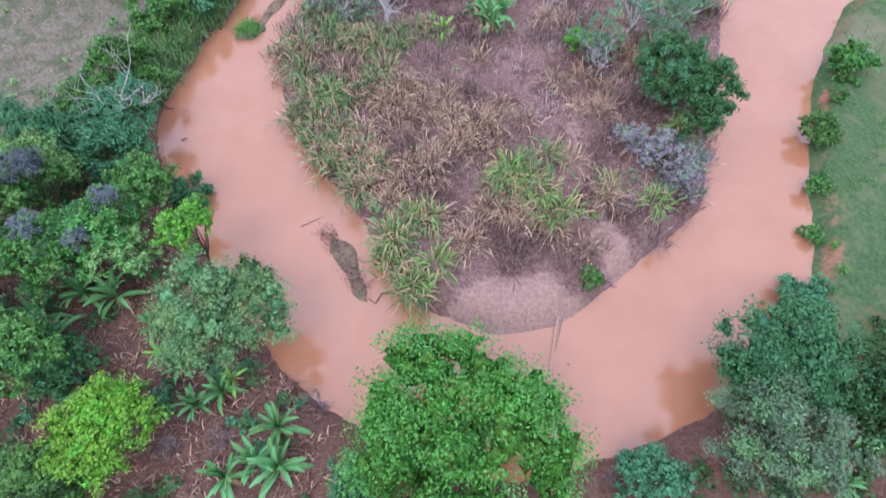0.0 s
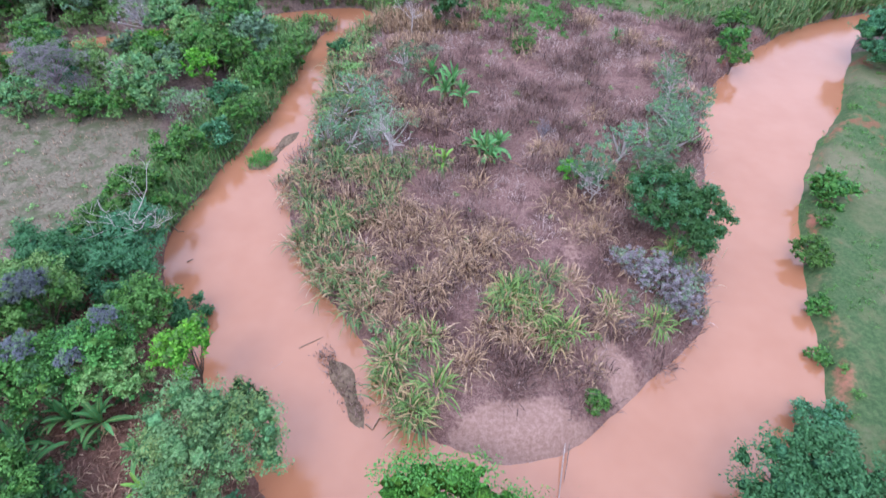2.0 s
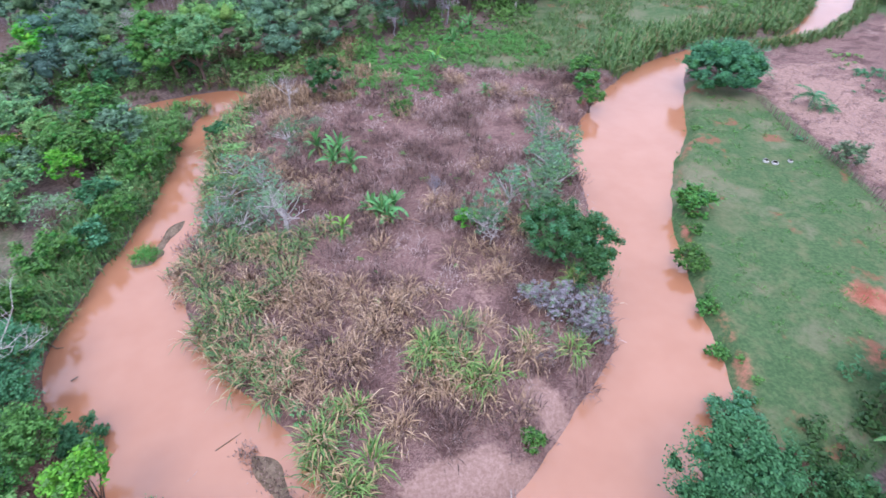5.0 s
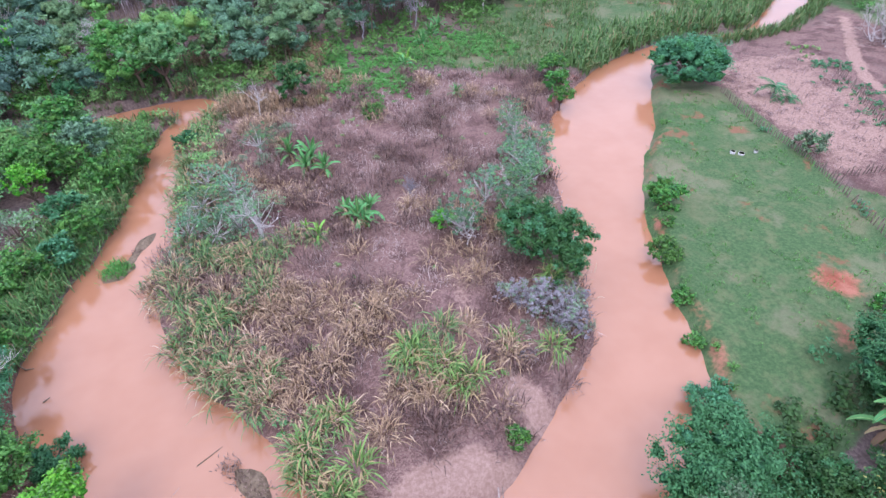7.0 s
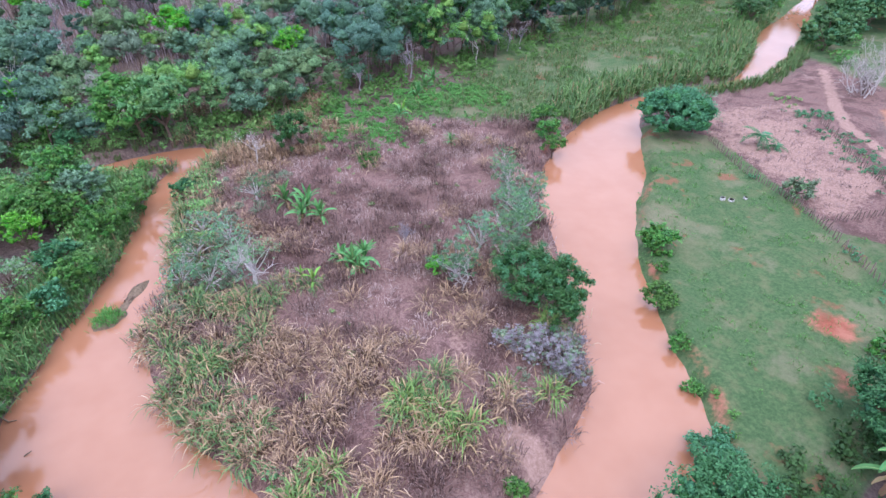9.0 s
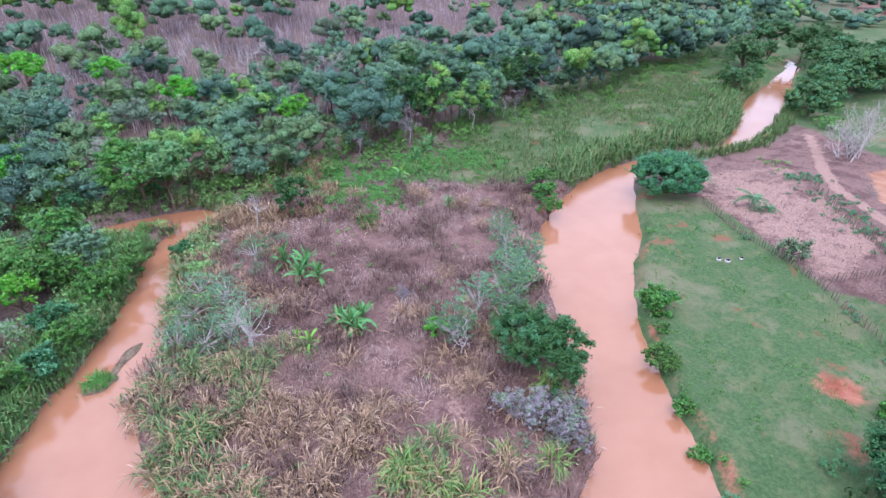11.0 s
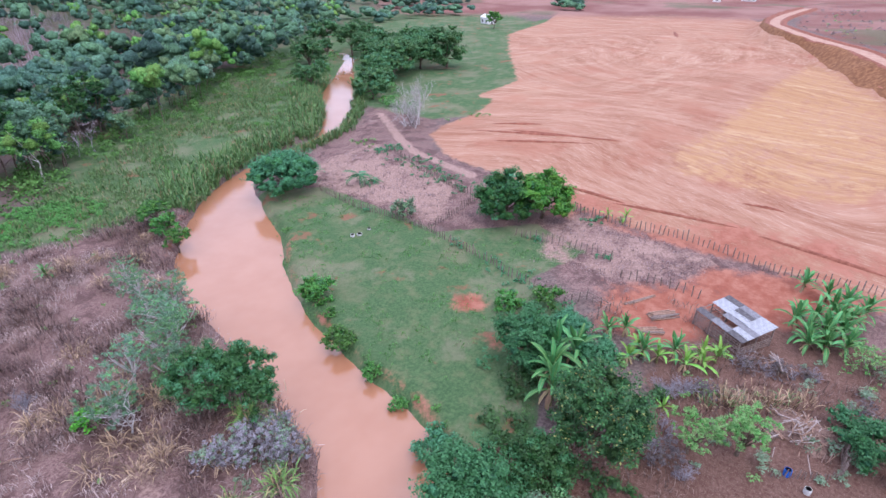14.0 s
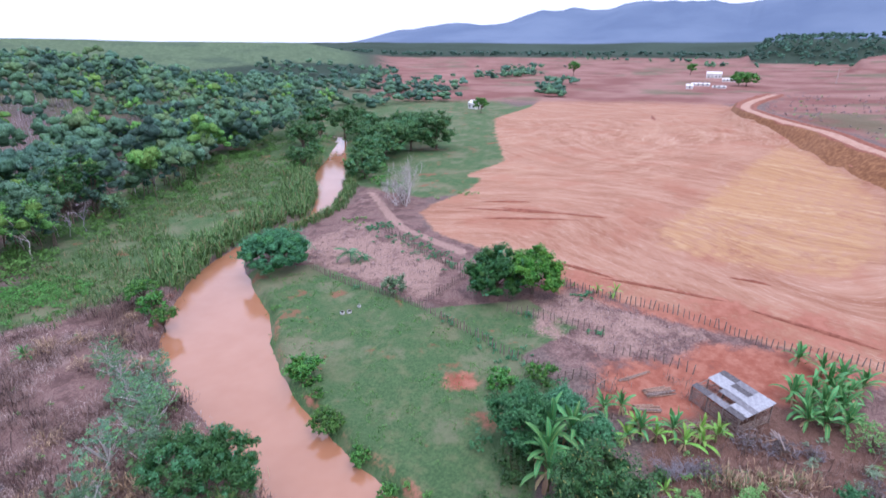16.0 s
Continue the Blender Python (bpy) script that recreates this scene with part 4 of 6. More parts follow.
# ---- cane, reeds and dead stalks ----
def blades(rng, base, count, length, width, lean=0.9, spread=0.35, steps=3):
    """Arching blades that start round the base points: verts and quads."""
    n = len(base) * count
    b = np.repeat(base, count, 0) + np.c_[rng.normal(size=(n, 2)) * spread, np.zeros(n)]
    a = rng.uniform(0, 2 * np.pi, n)
    out = np.stack([np.cos(a), np.sin(a), np.zeros(n)], 1)
    side = np.stack([-np.sin(a), np.cos(a), np.zeros(n)], 1)
    ln = (length * rng.uniform(0.5, 1.25, n))[:, None]
    w = (width * rng.uniform(0.6, 1.3, n))[:, None]
    le = (lean * rng.uniform(0.15, 1.15, n))[:, None]
    rows = []
    for u, ww in ((0, 0.6), (0.4, 1.0), (0.75, 0.8), (1.0, 0.12)) if steps == 3 else ((0, 0.7), (0.55, 1.0), (1.0, 0.2)):
        p = b + out * ln * le * u ** 1.6 * 0.75 + np.array([0, 0, 1.0]) * ln * (u - le * 0.62 * u ** 2.6)
        rows += [p - side * w * ww * 0.5, p + side * w * ww * 0.5]
    v = np.stack(rows, 1).reshape(-1, 3)
    k = (np.arange(n) * 2 * (steps + 1))[:, None]
    q = np.concatenate([k + [2 * m, 2 * m + 1, 2 * m + 3, 2 * m + 2] for m in range(steps)])
    return v, q


def tussocks(rng, base, per, length, width, radius=0.45, lean=1.0):
    """Clumps of cane whose leaves splay outwards from the middle of each: verts and quads."""
    n = len(base) * per
    tall = np.repeat(rng.uniform(0.75, 1.3, len(base)), per)
    off = rng.normal(size=(n, 2)) * radius
    b = np.repeat(base, per, 0) + np.c_[off, np.zeros(n)]
    a = np.arctan2(off[:, 1], off[:, 0]) + rng.normal(size=n) * 0.8
    out = np.stack([np.cos(a), np.sin(a), np.zeros(n)], 1)
    side = np.stack([-np.sin(a), np.cos(a), np.zeros(n)], 1)
    root = (rng.random(n) ** 0.8 * 0.9 * tall * length * 0.5)[:, None]
    ln = (length * tall * rng.uniform(0.5, 1.1, n))[:, None]
    w = (width * rng.uniform(0.6, 1.3, n))[:, None]
    le = (lean * rng.uniform(0.35, 1.25, n))[:, None]
    rows = []
    for u, ww in ((0, 0.5), (0.35, 1.0), (0.7, 0.85), (1.0, 0.1)):
        p = b + [0, 0, 1.0] * root + out * ln * le * u ** 1.3 * 0.72 + np.array([0, 0, 1.0]) * ln * (0.95 * u - le * 0.85 * u ** 2.2)
        rows += [p - side * w * ww * 0.5, p + side * w * ww * 0.5]
    v = np.stack(rows, 1).reshape(-1, 3)
    k = (np.arange(n) * 8)[:, None]
    return v, np.concatenate([k + [2 * m, 2 * m + 1, 2 * m + 3, 2 * m + 2] for m in range(3)])


def scatter(rng, n, box, test):
    x, y = rng.uniform(box[0], box[1], n), rng.uniform(box[2], box[3], n)
    keep = rng.random(n) < test(x, y)
    x, y = x[keep], y[keep]
    return np.stack([x, y, on_ground(x, y) - 0.03], 1)


def stuff(name, mesh_parts, mat, label, category):
    pile = Pile()
    for v, q in mesh_parts:
        pile.add(v, q)
    return tagged(new(name, pile.mesh(name, [mat])), label, category, kind="stuff")


def spots(x, y, rows):
    """1 near any of the given spots (x, y, radius)."""
    out = np.zeros(np.shape(x))
    for px, py, r in rows:
        out = np.maximum(out, np.exp(-((x - px) ** 2 + (y - py) ** 2) / (r * r)))
    return out


crng = np.random.default_rng(5)
PEN_BOX = (-17, 46, 13, 80)
GREEN_CANE = [(-13.1, 40.7, 2.2), (-11.5, 36.9, 2.2), (-9.5, 32.0, 2.2), (-11.0, 30.7, 2.2), (-9.2, 34.0, 2.2), (-7.7, 40.7, 2.2), (-7.5, 37.2, 2.2), (-4.6, 42.3, 2.2), (-9.0, 28.3, 2.2), (4.9, 28.3, 1.3), (7.5, 28.9, 1.3), (5.9, 25.7, 1.3), (-9.6, 37.6, 1.3), (-10.7, 43.1, 1.3)]
YELLOW_CANE = [(-5.8, 22.7, 1.2), (-4.8, 21.2, 1.2), (-7.2, 23.2, 1.2), (-3.9, 19.7, 1.2), (-1.5, 21.7, 1.2), (-1.6, 19.0, 1.2), (-1.8, 16.9, 1.2), (-1.0, 17.8, 1.2), (5.3, 26.2, 1.2), (6.5, 24.3, 1.2), (7.2, 22.7, 1.2), (9.4, 23.2, 1.2), (-10.5, 34.7, 1.2), (16.5, 23.7, 1.2), (16.8, 21.2, 1.2), (16.3, 24.8, 1.2), (12.9, 24.3, 1.2), (15.5, 30.1, 0.8), (19.9, 30.7, 0.8), (17.7, 33.7, 0.8), (15.9, 37.6, 0.8), (0.8, 36.9, 0.8)]
STRAW_CANE = [(-9.5, 32.7, 2.4), (-2.4, 25.9, 2.4), (3.2, 32.0, 2.4), (2.1, 28.3, 2.4), (0.8, 33.3, 2.4), (-2.8, 23.2, 2.4), (-0.2, 23.2, 2.4), (-5.6, 25.9, 2.4), (-6.7, 28.3, 2.4), (-1.2, 34.0, 2.4), (2.8, 22.2, 2.4), (7.4, 25.4, 2.4), (12.7, 27.7, 2.4), (-0.2, 30.1, 2.4), (-4.7, 34.7, 2.4), (-9.0, 60.0, 4.0), (-11.0, 66.0, 4.0), (-6.0, 68.0, 4.0), (-2.0, 52.0, 3.0)]
BROWN_CANE = [(-3.2, 35.4, 2.0), (-2.0, 36.9, 2.0), (0.7, 27.7, 2.0), (4.3, 24.8, 2.0), (-4.0, 30.7, 2.0), (3.6, 29.5, 2.0), (12.9, 20.7, 2.0), (14.2, 30.7, 2.0), (-8.7, 39.9, 2.0), (4.9, 21.2, 2.0), (-1.1, 24.3, 2.0)]


def pen(x, y):
    return area(x, y, PENINSULA, 1.0) * (river_gap(x, y) > 0.1)


p = scatter(crng, 5500, (-150, 125, 80, 260), lambda x, y: smooth(12, 30, side_of(EDGE, x, y)) * smooth(135, 60, x) * (np.hypot(x, y) < 270) * (np.degrees(np.arctan2(x, y)) > -44))
stuff("leafless_wood", [blades(crng, p, 8, 4.6, 0.10, 0.45, 0.9, 2)], WOODLAND["mauve"], "dense grey-mauve leafless saplings on the hillside", "woodland")
p = scatter(crng, 2300, PEN_BOX, lambda x, y: (river_gap(x, y) > -0.3) * np.maximum(0.75 * spots(x, y, GREEN_CANE), 0.45 * pen(x, y) * smooth(4.5, 1, river_gap(x, y)) * (x < -1)))
stuff("green_cane", [tussocks(crng, p, 92, 1.9, 0.092, 0.55)], CANE["green"], "arching green cane grass along the river bank", "cane grass")
p = scatter(crng, 2700, PEN_BOX, lambda x, y: (river_gap(x, y) > -0.1) * smooth(0.35, 0.75, spots(x, y, YELLOW_CANE)) * 0.8)
stuff("yellow_cane", [tussocks(crng, p, 88, 1.95, 0.096, 0.5)], CANE["yellow"], "yellow-green clumps of cane grass", "cane grass")
p = scatter(crng, 2300, PEN_BOX, lambda x, y: pen(x, y) * (0.03 + 0.08 * smooth(48, 36, y) + spots(x, y, STRAW_CANE) * 0.42 + 0.2 * spots(x, y, GREEN_CANE)) * smooth(14, 20, y))
stuff("straw_cane", [tussocks(crng, p, 90, 1.65, 0.066, 0.55)], CANE["straw"], "dry straw-coloured cane leaves", "cane grass")
p = scatter(crng, 3800, PEN_BOX, lambda x, y: pen(x, y) * (np.maximum(spots(x, y, BROWN_CANE) * 0.8, 0.55 * smooth(0.45, 0.6, value_noise(x / 3.5, y / 3.5))) + 0.1 * spots(x, y, GREEN_CANE)) * smooth(15, 21, y))
stuff("dead_stalks", [tussocks(crng, p, 44, 1.5, 0.06, 0.5, 0.7)], CANE["brown"], "dead brown stalks and weeds", "dead weeds")
p = scatter(crng, 9000, PEN_BOX, lambda x, y: pen(x, y) * (0.35 + 0.5 * smooth(22, 38, y)) * smooth(15, 24, y) * smooth(0.3, 0.55, value_noise(x / 3 + 40, y / 3)))
stuff("dead_weeds", [blades(crng, p, 9, 0.8, 0.05, 1.2, 0.35, 2)], CANE["mauve"], "mauve-brown dead weeds and twigs", "dead weeds")
# reeds on the far banks
p = scatter(crng, 9000, (-32, -12, 34, 72), lambda x, y: (river_gap(x, y) > 0) * (river_gap(x, y) < 5) * (side_of(RIVER[:, :2], x, y) < 0) * 0.6)
stuff("bank_reeds", [blades(crng, p, 9, 2.0, 0.10)], CANE["reed"], "green reeds along the far river bank", "reeds")
p = scatter(crng, 14000, (44, 130, 68, 135), lambda x, y: (river_gap(x, y) > 0) * smooth(9, 3, river_gap(x, y)) * (side_of(RIVER[:, :2], x, y) > 0) * 0.8)
stuff("channel_reeds", [blades(crng, p, 9, 2.8, 0.17)], CANE["reed"], "tall green reeds lining the narrow channel", "reeds")


# ---- low scrub ----
def scrub(name, points, low, high, leaf, label, size=0.34, each=130, category="undergrowth"):
    rng = np.random.default_rng(len(points) + 3)
    pile = Pile()
    for q in points:
        r = rng.uniform(low, high)
        c, rad = crown_clumps(rng, r, 0.7, 6)
        c[:, 2] = np.maximum(c[:, 2] + r * 0.45, 0.1)
        pile.add(*leaf_cloud(rng, c + q, rad, int(each * (r / high) ** 1.6) + 12, size, 0.6))
    return tagged(new(name, pile.mesh(name, [LEAF[leaf]])), label, category, kind="stuff")


srng = np.random.default_rng(31)


def dry_land(x, y, gap=0.6):
    return river_gap(x, y) > gap


LEFT_BOX = (-36, -6, -1, 30)
left_mask = lambda x, y: dry_land(x, y, 0.4) * (side_of(RIVER[:, :2], x, y) < 0)
scrub("undergrowth", scatter(srng, 420, LEFT_BOX, lambda x, y: left_mask(x, y) * smooth(0.35, 0.6, value_noise(x / 3, y / 3)) * (0.35 + 0.65 * smooth(-20, -26, x))), 0.5, 1.3, "dark", "dark green undergrowth on the river bank", size=0.24, each=170)
scrub("undergrowth", scatter(srng, 300, LEFT_BOX, lambda x, y: left_mask(x, y) * smooth(0.45, 0.65, value_noise(x / 3 + 7, y / 3))), 0.4, 1.0, "teal", "blue-green undergrowth between banana plants", size=0.22, each=150)
scrub("undergrowth", scatter(srng, 420, (-42, -12, 28, 76), lambda x, y: left_mask(x, y) * smooth(9, 3, river_gap(x, y))), 0.7, 1.8, "mid", "green bushes lining the river bank", size=0.26, each=210)
scrub("undergrowth", scatter(srng, 900, (-70, -10, 51, 92), lambda x, y: dry_land(x, y, 0.5) * smooth(0.2, 0.4, value_noise(x / 5, y / 5))), 0.8, 2.0, "olive", "olive green bushes between the river bends", size=0.30, each=170)
scrub("undergrowth", scatter(srng, 2600, (-60, 150, 66, 165), lambda x, y: dry_land(x, y, 1.5) * (side_of(EDGE, x, y) > -7) * (side_of(EDGE, x, y) < 8)), 0.9, 2.8, "mid", "green scrub along the edge of the woodland", size=0.45)
scrub("undergrowth", scatter(srng, 2600, (2, 40, 66, 98), lambda x, y: dry_land(x, y, 1) * spots(x, y, [(9, 79, 5), (13, 76, 4), (15, 84, 6), (6, 87, 5), (24, 88, 6), (33, 86, 5), (10.5, 72, 2.5), (15.5, 77, 3)])), 0.4, 0.9, "mid", "low green scrub behind the dry field", size=0.22, each=110)
scrub("undergrowth", scatter(srng, 160, (14, 40, 1, 14), lambda x, y: dry_land(x, y, 0.8) * 0.8), 0.5, 1.4, "dark", "dark undergrowth beneath the bank trees")
scrub("undergrowth", scatter(srng, 40, (28, 54, -14, 8), lambda x, y: smooth(0.5, 0.6, value_noise(x / 3, y / 3))), 0.3, 0.8, "grey", "grey-green weeds and bushes in the yard", size=0.18, each=120)
scrub("undergrowth", scatter(srng, 260, (24, 60, 14, 70), lambda x, y: (river_gap(x, y) > 0.0) * (river_gap(x, y) < 1.6) * (side_of(RIVER[:, :2], x, y) < 0) * smooth(0.45, 0.6, value_noise(x / 4, y / 4))), 0.25, 0.7, "mid", "small green bushes on the eroded bank", size=0.22)
scrub("undergrowth", scatter(srng, 240, (74, 200, 56, 140), lambda x, y: (river_gap(x, y) > 1.0) * (river_gap(x, y) < 12) * smooth(104, 112, x)), 1.2, 3.0, "mid", "dense green bushes beside the upper river", size=0.6)
scrub("undergrowth", scatter(srng, 1100, (60, 116, 8, 74), lambda x, y: spots(x, y, [(84, 68, 2), (81, 65, 2), (105, 59, 2.5), (111, 56.5, 2.2), (79, 61, 2), (78, 56, 1.6), (77, 51, 1.6), (75.5, 45, 1.5), (72, 20, 1.4), (71.5, 14, 1.6), (72, 17, 1.2)])), 0.25, 0.7, "olive", "green weeds along the field edge", size=0.26, each=70)
p = scatter(srng, 20000, (-4, 150, 72, 140), lambda x, y: area(x, y, FAR_GREEN, 3) * dry_land(x, y, 1) * smooth(0.1, 0.5, value_noise(x / 4, y / 4)))
stuff("meadow_reeds", [blades(srng, p, 6, 1.2, 0.11, 1.0, 0.4, 2)], CANE["reed"], "rough green grass below the woodland", "grass")
scrub("undergrowth", scatter(srng, 900, (10, 140, 74, 135), lambda x, y: area(x, y, FAR_GREEN, 3) * dry_land(x, y, 1) * smooth(0.5, 0.65, value_noise(x / 6, y / 6 + 9))), 0.4, 1.3, "lush", "low green bushes in the rough grass", size=0.30, each=90)
scrub("undergrowth", scatter(srng, 170, (33, 50, 0, 17), lambda x, y: spots(x, y, [(39.5, 14.5, 2.6), (41.5, 9, 2.6), (44, 15, 2), (47, 16, 2)])), 0.7, 1.5, "teal", "dense bushes between the pasture and the yard")
scrub("undergrowth", scatter(srng, 80, (28, 52, -8, 8), lambda x, y: spots(x, y, [(43, 1, 4), (38, -2, 4), (33, 1, 4), (47, 0, 3), (35, 4, 3)])), 0.3, 0.9, "olive", "green weeds and shrubs beside the yard", size=0.2, each=110)
scrub("undergrowth", scatter(srng, 130, (28, 62, -20, 2), lambda x, y: spots(x, y, [(39, -12, 4), (36, -6, 3), (53, -14, 4), (45, -15, 4), (48, -12, 3), (32, -3, 3)])), 0.4, 1.1, "grey", "grey-green bushes round the yard", size=0.2, each=160)
scrub("undergrowth", scatter(srng, 260, (-16, -1, 40, 74), lambda x, y: pen(x, y) * spots(x, y, [(-11, 47, 3), (-10, 53, 3.5), (-12, 42, 2), (-8, 44, 2), (-12, 60, 3.5), (-6, 60, 3), (-11, 67, 3), (-4, 66, 2.5)])), 0.5, 1.3, "grey", "grey-green bushes among dry cane", size=0.2, each=260)
scrub("undergrowth", scatter(srng, 70, (-3, 46, 20, 76), lambda x, y: pen(x, y) * 0.8), 0.2, 0.55, "olive", "scattered small green weeds in the dry field", size=0.2, each=60)
p = scatter(srng, 5000, (-70, -6, 54, 92), lambda x, y: (river_gap(x, y) > 0) * smooth(5, 2, river_gap(x, y)) * 0.8)
stuff("stream_reeds", [blades(srng, p, 8, 1.5, 0.10, 1.0, 0.2, 2)], CANE["reed"], "green reeds lining the narrow stream", "reeds")
p = scatter(srng, 1600, (-16, 8, 72, 94), lambda x, y: dry_land(x, y, 0.3) * smooth(0.35, 0.6, value_noise(x / 4, y / 4)))
stuff("dry_cane", [blades(srng, p, 10, 1.9, 0.10, 0.9, 0.12, 2)], CANE["straw"], "tall dry cane at the edge of the field", "cane grass")
scrub("undergrowth", scatter(srng, 60, (-14, 4, 82, 92), lambda x, y: dry_land(x, y, 0.8) * 0.8), 0.8, 1.9, "olive", "green bushes where the stream bends", size=0.32)
scrub("undergrowth", scatter(srng, 260, (-16, 0, 18, 62), lambda x, y: pen(x, y) * smooth(4.5, 1.5, river_gap(x, y)) * (x < -2)), 0.35, 0.9, "sage", "green bushes among the bank cane", size=0.2, each=130)
scrub("undergrowth", scatter(srng, 70, (12, 24, 22, 32), lambda x, y: pen(x, y) * spots(x, y, [(17.5, 28.5, 2.5), (19, 26, 2), (16, 26, 1.5)])), 0.4, 0.9, "grey", "grey-green leaves among bare twigs", size=0.2, each=150)
upland_test = lambda x, y: smooth(17, 26, -side_of(BANK, x, y)) * smooth(0.4, 0.6, value_noise(x / 9, y / 9))
scrub("upland_scrub", scatter(srng, 900, (150, 420, -130, 15), upland_test), 0.5, 1.3, "brush", "brown-grey dry scrub on the rise", size=0.35, each=40, category="scrub")
scrub("upland_scrub", scatter(srng, 260, (150, 420, -130, 15), upland_test), 0.5, 1.4, "olive", "olive green scrub on the rise", size=0.35, each=44, category="scrub")
scrub("undergrowth", scatter(srng, 260, (44, 122, 70, 125), lambda x, y: (river_gap(x, y) > 0.6) * smooth(9, 4, river_gap(x, y)) * (side_of(RIVER[:, :2], x, y) > 0)), 0.7, 1.7, "teal", "blue-green bushes among the channel reeds", size=0.3)
fence_weeds = [(54.8, 30.5, 1.2), (53.6, 27, 1.0), (52.4, 23.2, 1.2), (51.2, 20, 1.2), (61.6, 22, 0.8), (61.4, 13, 0.9), (58.4, 47, 0.8), (77, 53, 2.2), (75, 48, 2.2), (73, 43, 2.0), (71.5, 39, 1.6), (80.5, 60, 2.4), (70.8, 17, 1.2)]
scrub("fence_weeds", scatter(srng, 3600, (48, 84, 10, 64), lambda x, y: spots(x, y, fence_weeds)), 0.2, 0.65, "teal", "blue-green weeds along the stake fences", size=0.2, each=70)
# weeds in the pasture and the dry meadow
p = scatter(srng, 6000, (22, 64, 8, 68), lambda x, y: area(x, y, PASTURE, 1) * smooth(0.4, 0.65, value_noise(x / 2.5, y / 2.5)) * 0.5)
stuff("pasture_weeds", [blades(srng, p, 7, 0.35, 0.06, 1.0, 0.2)], LEAF["mid"], "short green tufts of pasture grass", "grass")
p = scatter(srng, 5000, (-80, -28, 20, 56), lambda x, y: area(x, y, DRY_MEADOW, 2) * 0.35)
stuff("meadow_grass", [blades(srng, p, 6, 0.45, 0.05, 1.0, 0.3)], CANE["straw"], "dry straw-coloured meadow grass tufts", "grass")
scrub("meadow_weeds", scatter(srng, 240, (-80, -28, 20, 56), lambda x, y: area(x, y, DRY_MEADOW, 2) * 0.6), 0.2, 0.6, "olive", "scattered low weeds in the dry meadow", size=0.22, each=60)
p = scatter(srng, 5000, (56, 86, 0, 68), lambda x, y: np.maximum(area(x, y, PLOT, 1), area(x, y, DRY_STRIP, 1)) * 0.45)
stuff("plot_stubble", [blades(srng, p, 6, 0.45, 0.05, 1.0, 0.3)], CANE["mauve"], "dead mauve-brown stubble in the fenced plot", "stubble")
p = scatter(srng, 4500, (-36, -6, -1, 26), lambda x, y: left_mask(x, y) * 0.5)
stuff("banana_litter", [blades(srng, p, 5, 0.7, 0.07, 1.6, 0.4)], CANE["straw"], "dry fallen leaves and straw on the soil", "litter")
p = scatter(srng, 1300, (26, 56, -16, 10), lambda x, y: smooth(0.4, 0.6, value_noise(x / 4, y / 4)) * 0.6)
stuff("yard_weeds", [blades(srng, p, 6, 0.9, 0.06, 0.8, 0.3)], CANE["brown"], "dry brown weeds around the yard", "dead weeds")
p = scatter(srng, 5000, (60, 125, 66, 98), lambda x, y: (river_gap(x, y) > 0) * smooth(4.2, 2, river_gap(x, y)) * (side_of(RIVER[:, :2], x, y) < 0) * (x > 66))
stuff("cane_strip", [blades(srng, p, 8, 2.0, 0.13, 0.7, 0.25)], CANE["reed"], "strip of tall green cane beside the channel", "cane grass")


# ---- banana plants ----
def banana_leaf(seed, lift, bend):
    """An arched blade with a raised midrib: verts, quads and slots (0 blade, 1 rib)."""
    rng = np.random.default_rng(seed)
    n, at, ang = 10, np.zeros(3), radians(lift)
    rows = []
    for k in range(n + 1):
        u = k / n
        w = 0.03 if u < 0.12 else 0.082 * np.sin(np.pi * min(0.985, (u - 0.06) / 0.95)) ** 0.5 * rng.uniform(0.75, 1.1)
        tip = np.array([-np.sin(ang), 0, np.cos(ang)]) * w * 0.35
        rib = 0.011 * (1 - 0.6 * u)
        rows += [at + [0, -w, 0] + tip, at - [0, rib, 0], at + [0, rib, 0], at + [0, w, 0] + tip]
        at = at + np.array([np.cos(ang), 0, np.sin(ang)]) / n
        ang -= radians(bend) / n * (0.5 + u)
    q = [[4 * k + c, 4 * k + c + 1, 4 * k + c + 5, 4 * k + c + 4] for k in range(n) for c in range(3)]
    return np.array(rows), np.array(q), [int(c == 1) for k in range(n) for c in range(3)]


BANANA_SHAPES = [(88, 22), (80, 50), (72, 78), (62, 95), (48, 100), (26, 95)]
BANANA_MESH = {}
for tone, mat in (("green", BANANA_LEAF), ("young", BANANA_BRIGHT), ("dead", BANANA_DEAD)):
    shapes = BANANA_SHAPES if tone != "dead" else [(-35, 60), (-50, 45)]
    BANANA_MESH[tone] = []
    for k, sh in enumerate(shapes):
        v, q, slots = banana_leaf(40 + k, *sh)
        BANANA_MESH[tone].append(mesh_from("leaf", v, q, [mat, BANANA_RIB], slots, soft=True))
BANANA_STEM = mesh_from("stem", *tube([(0, 0, -0.2), (0.02, 0.01, 0.4), (0.0, 0.03, 0.75), (0, 0, 1)], [0.14, 0.12, 0.10, 0.06], 8), [STEM], soft=True)


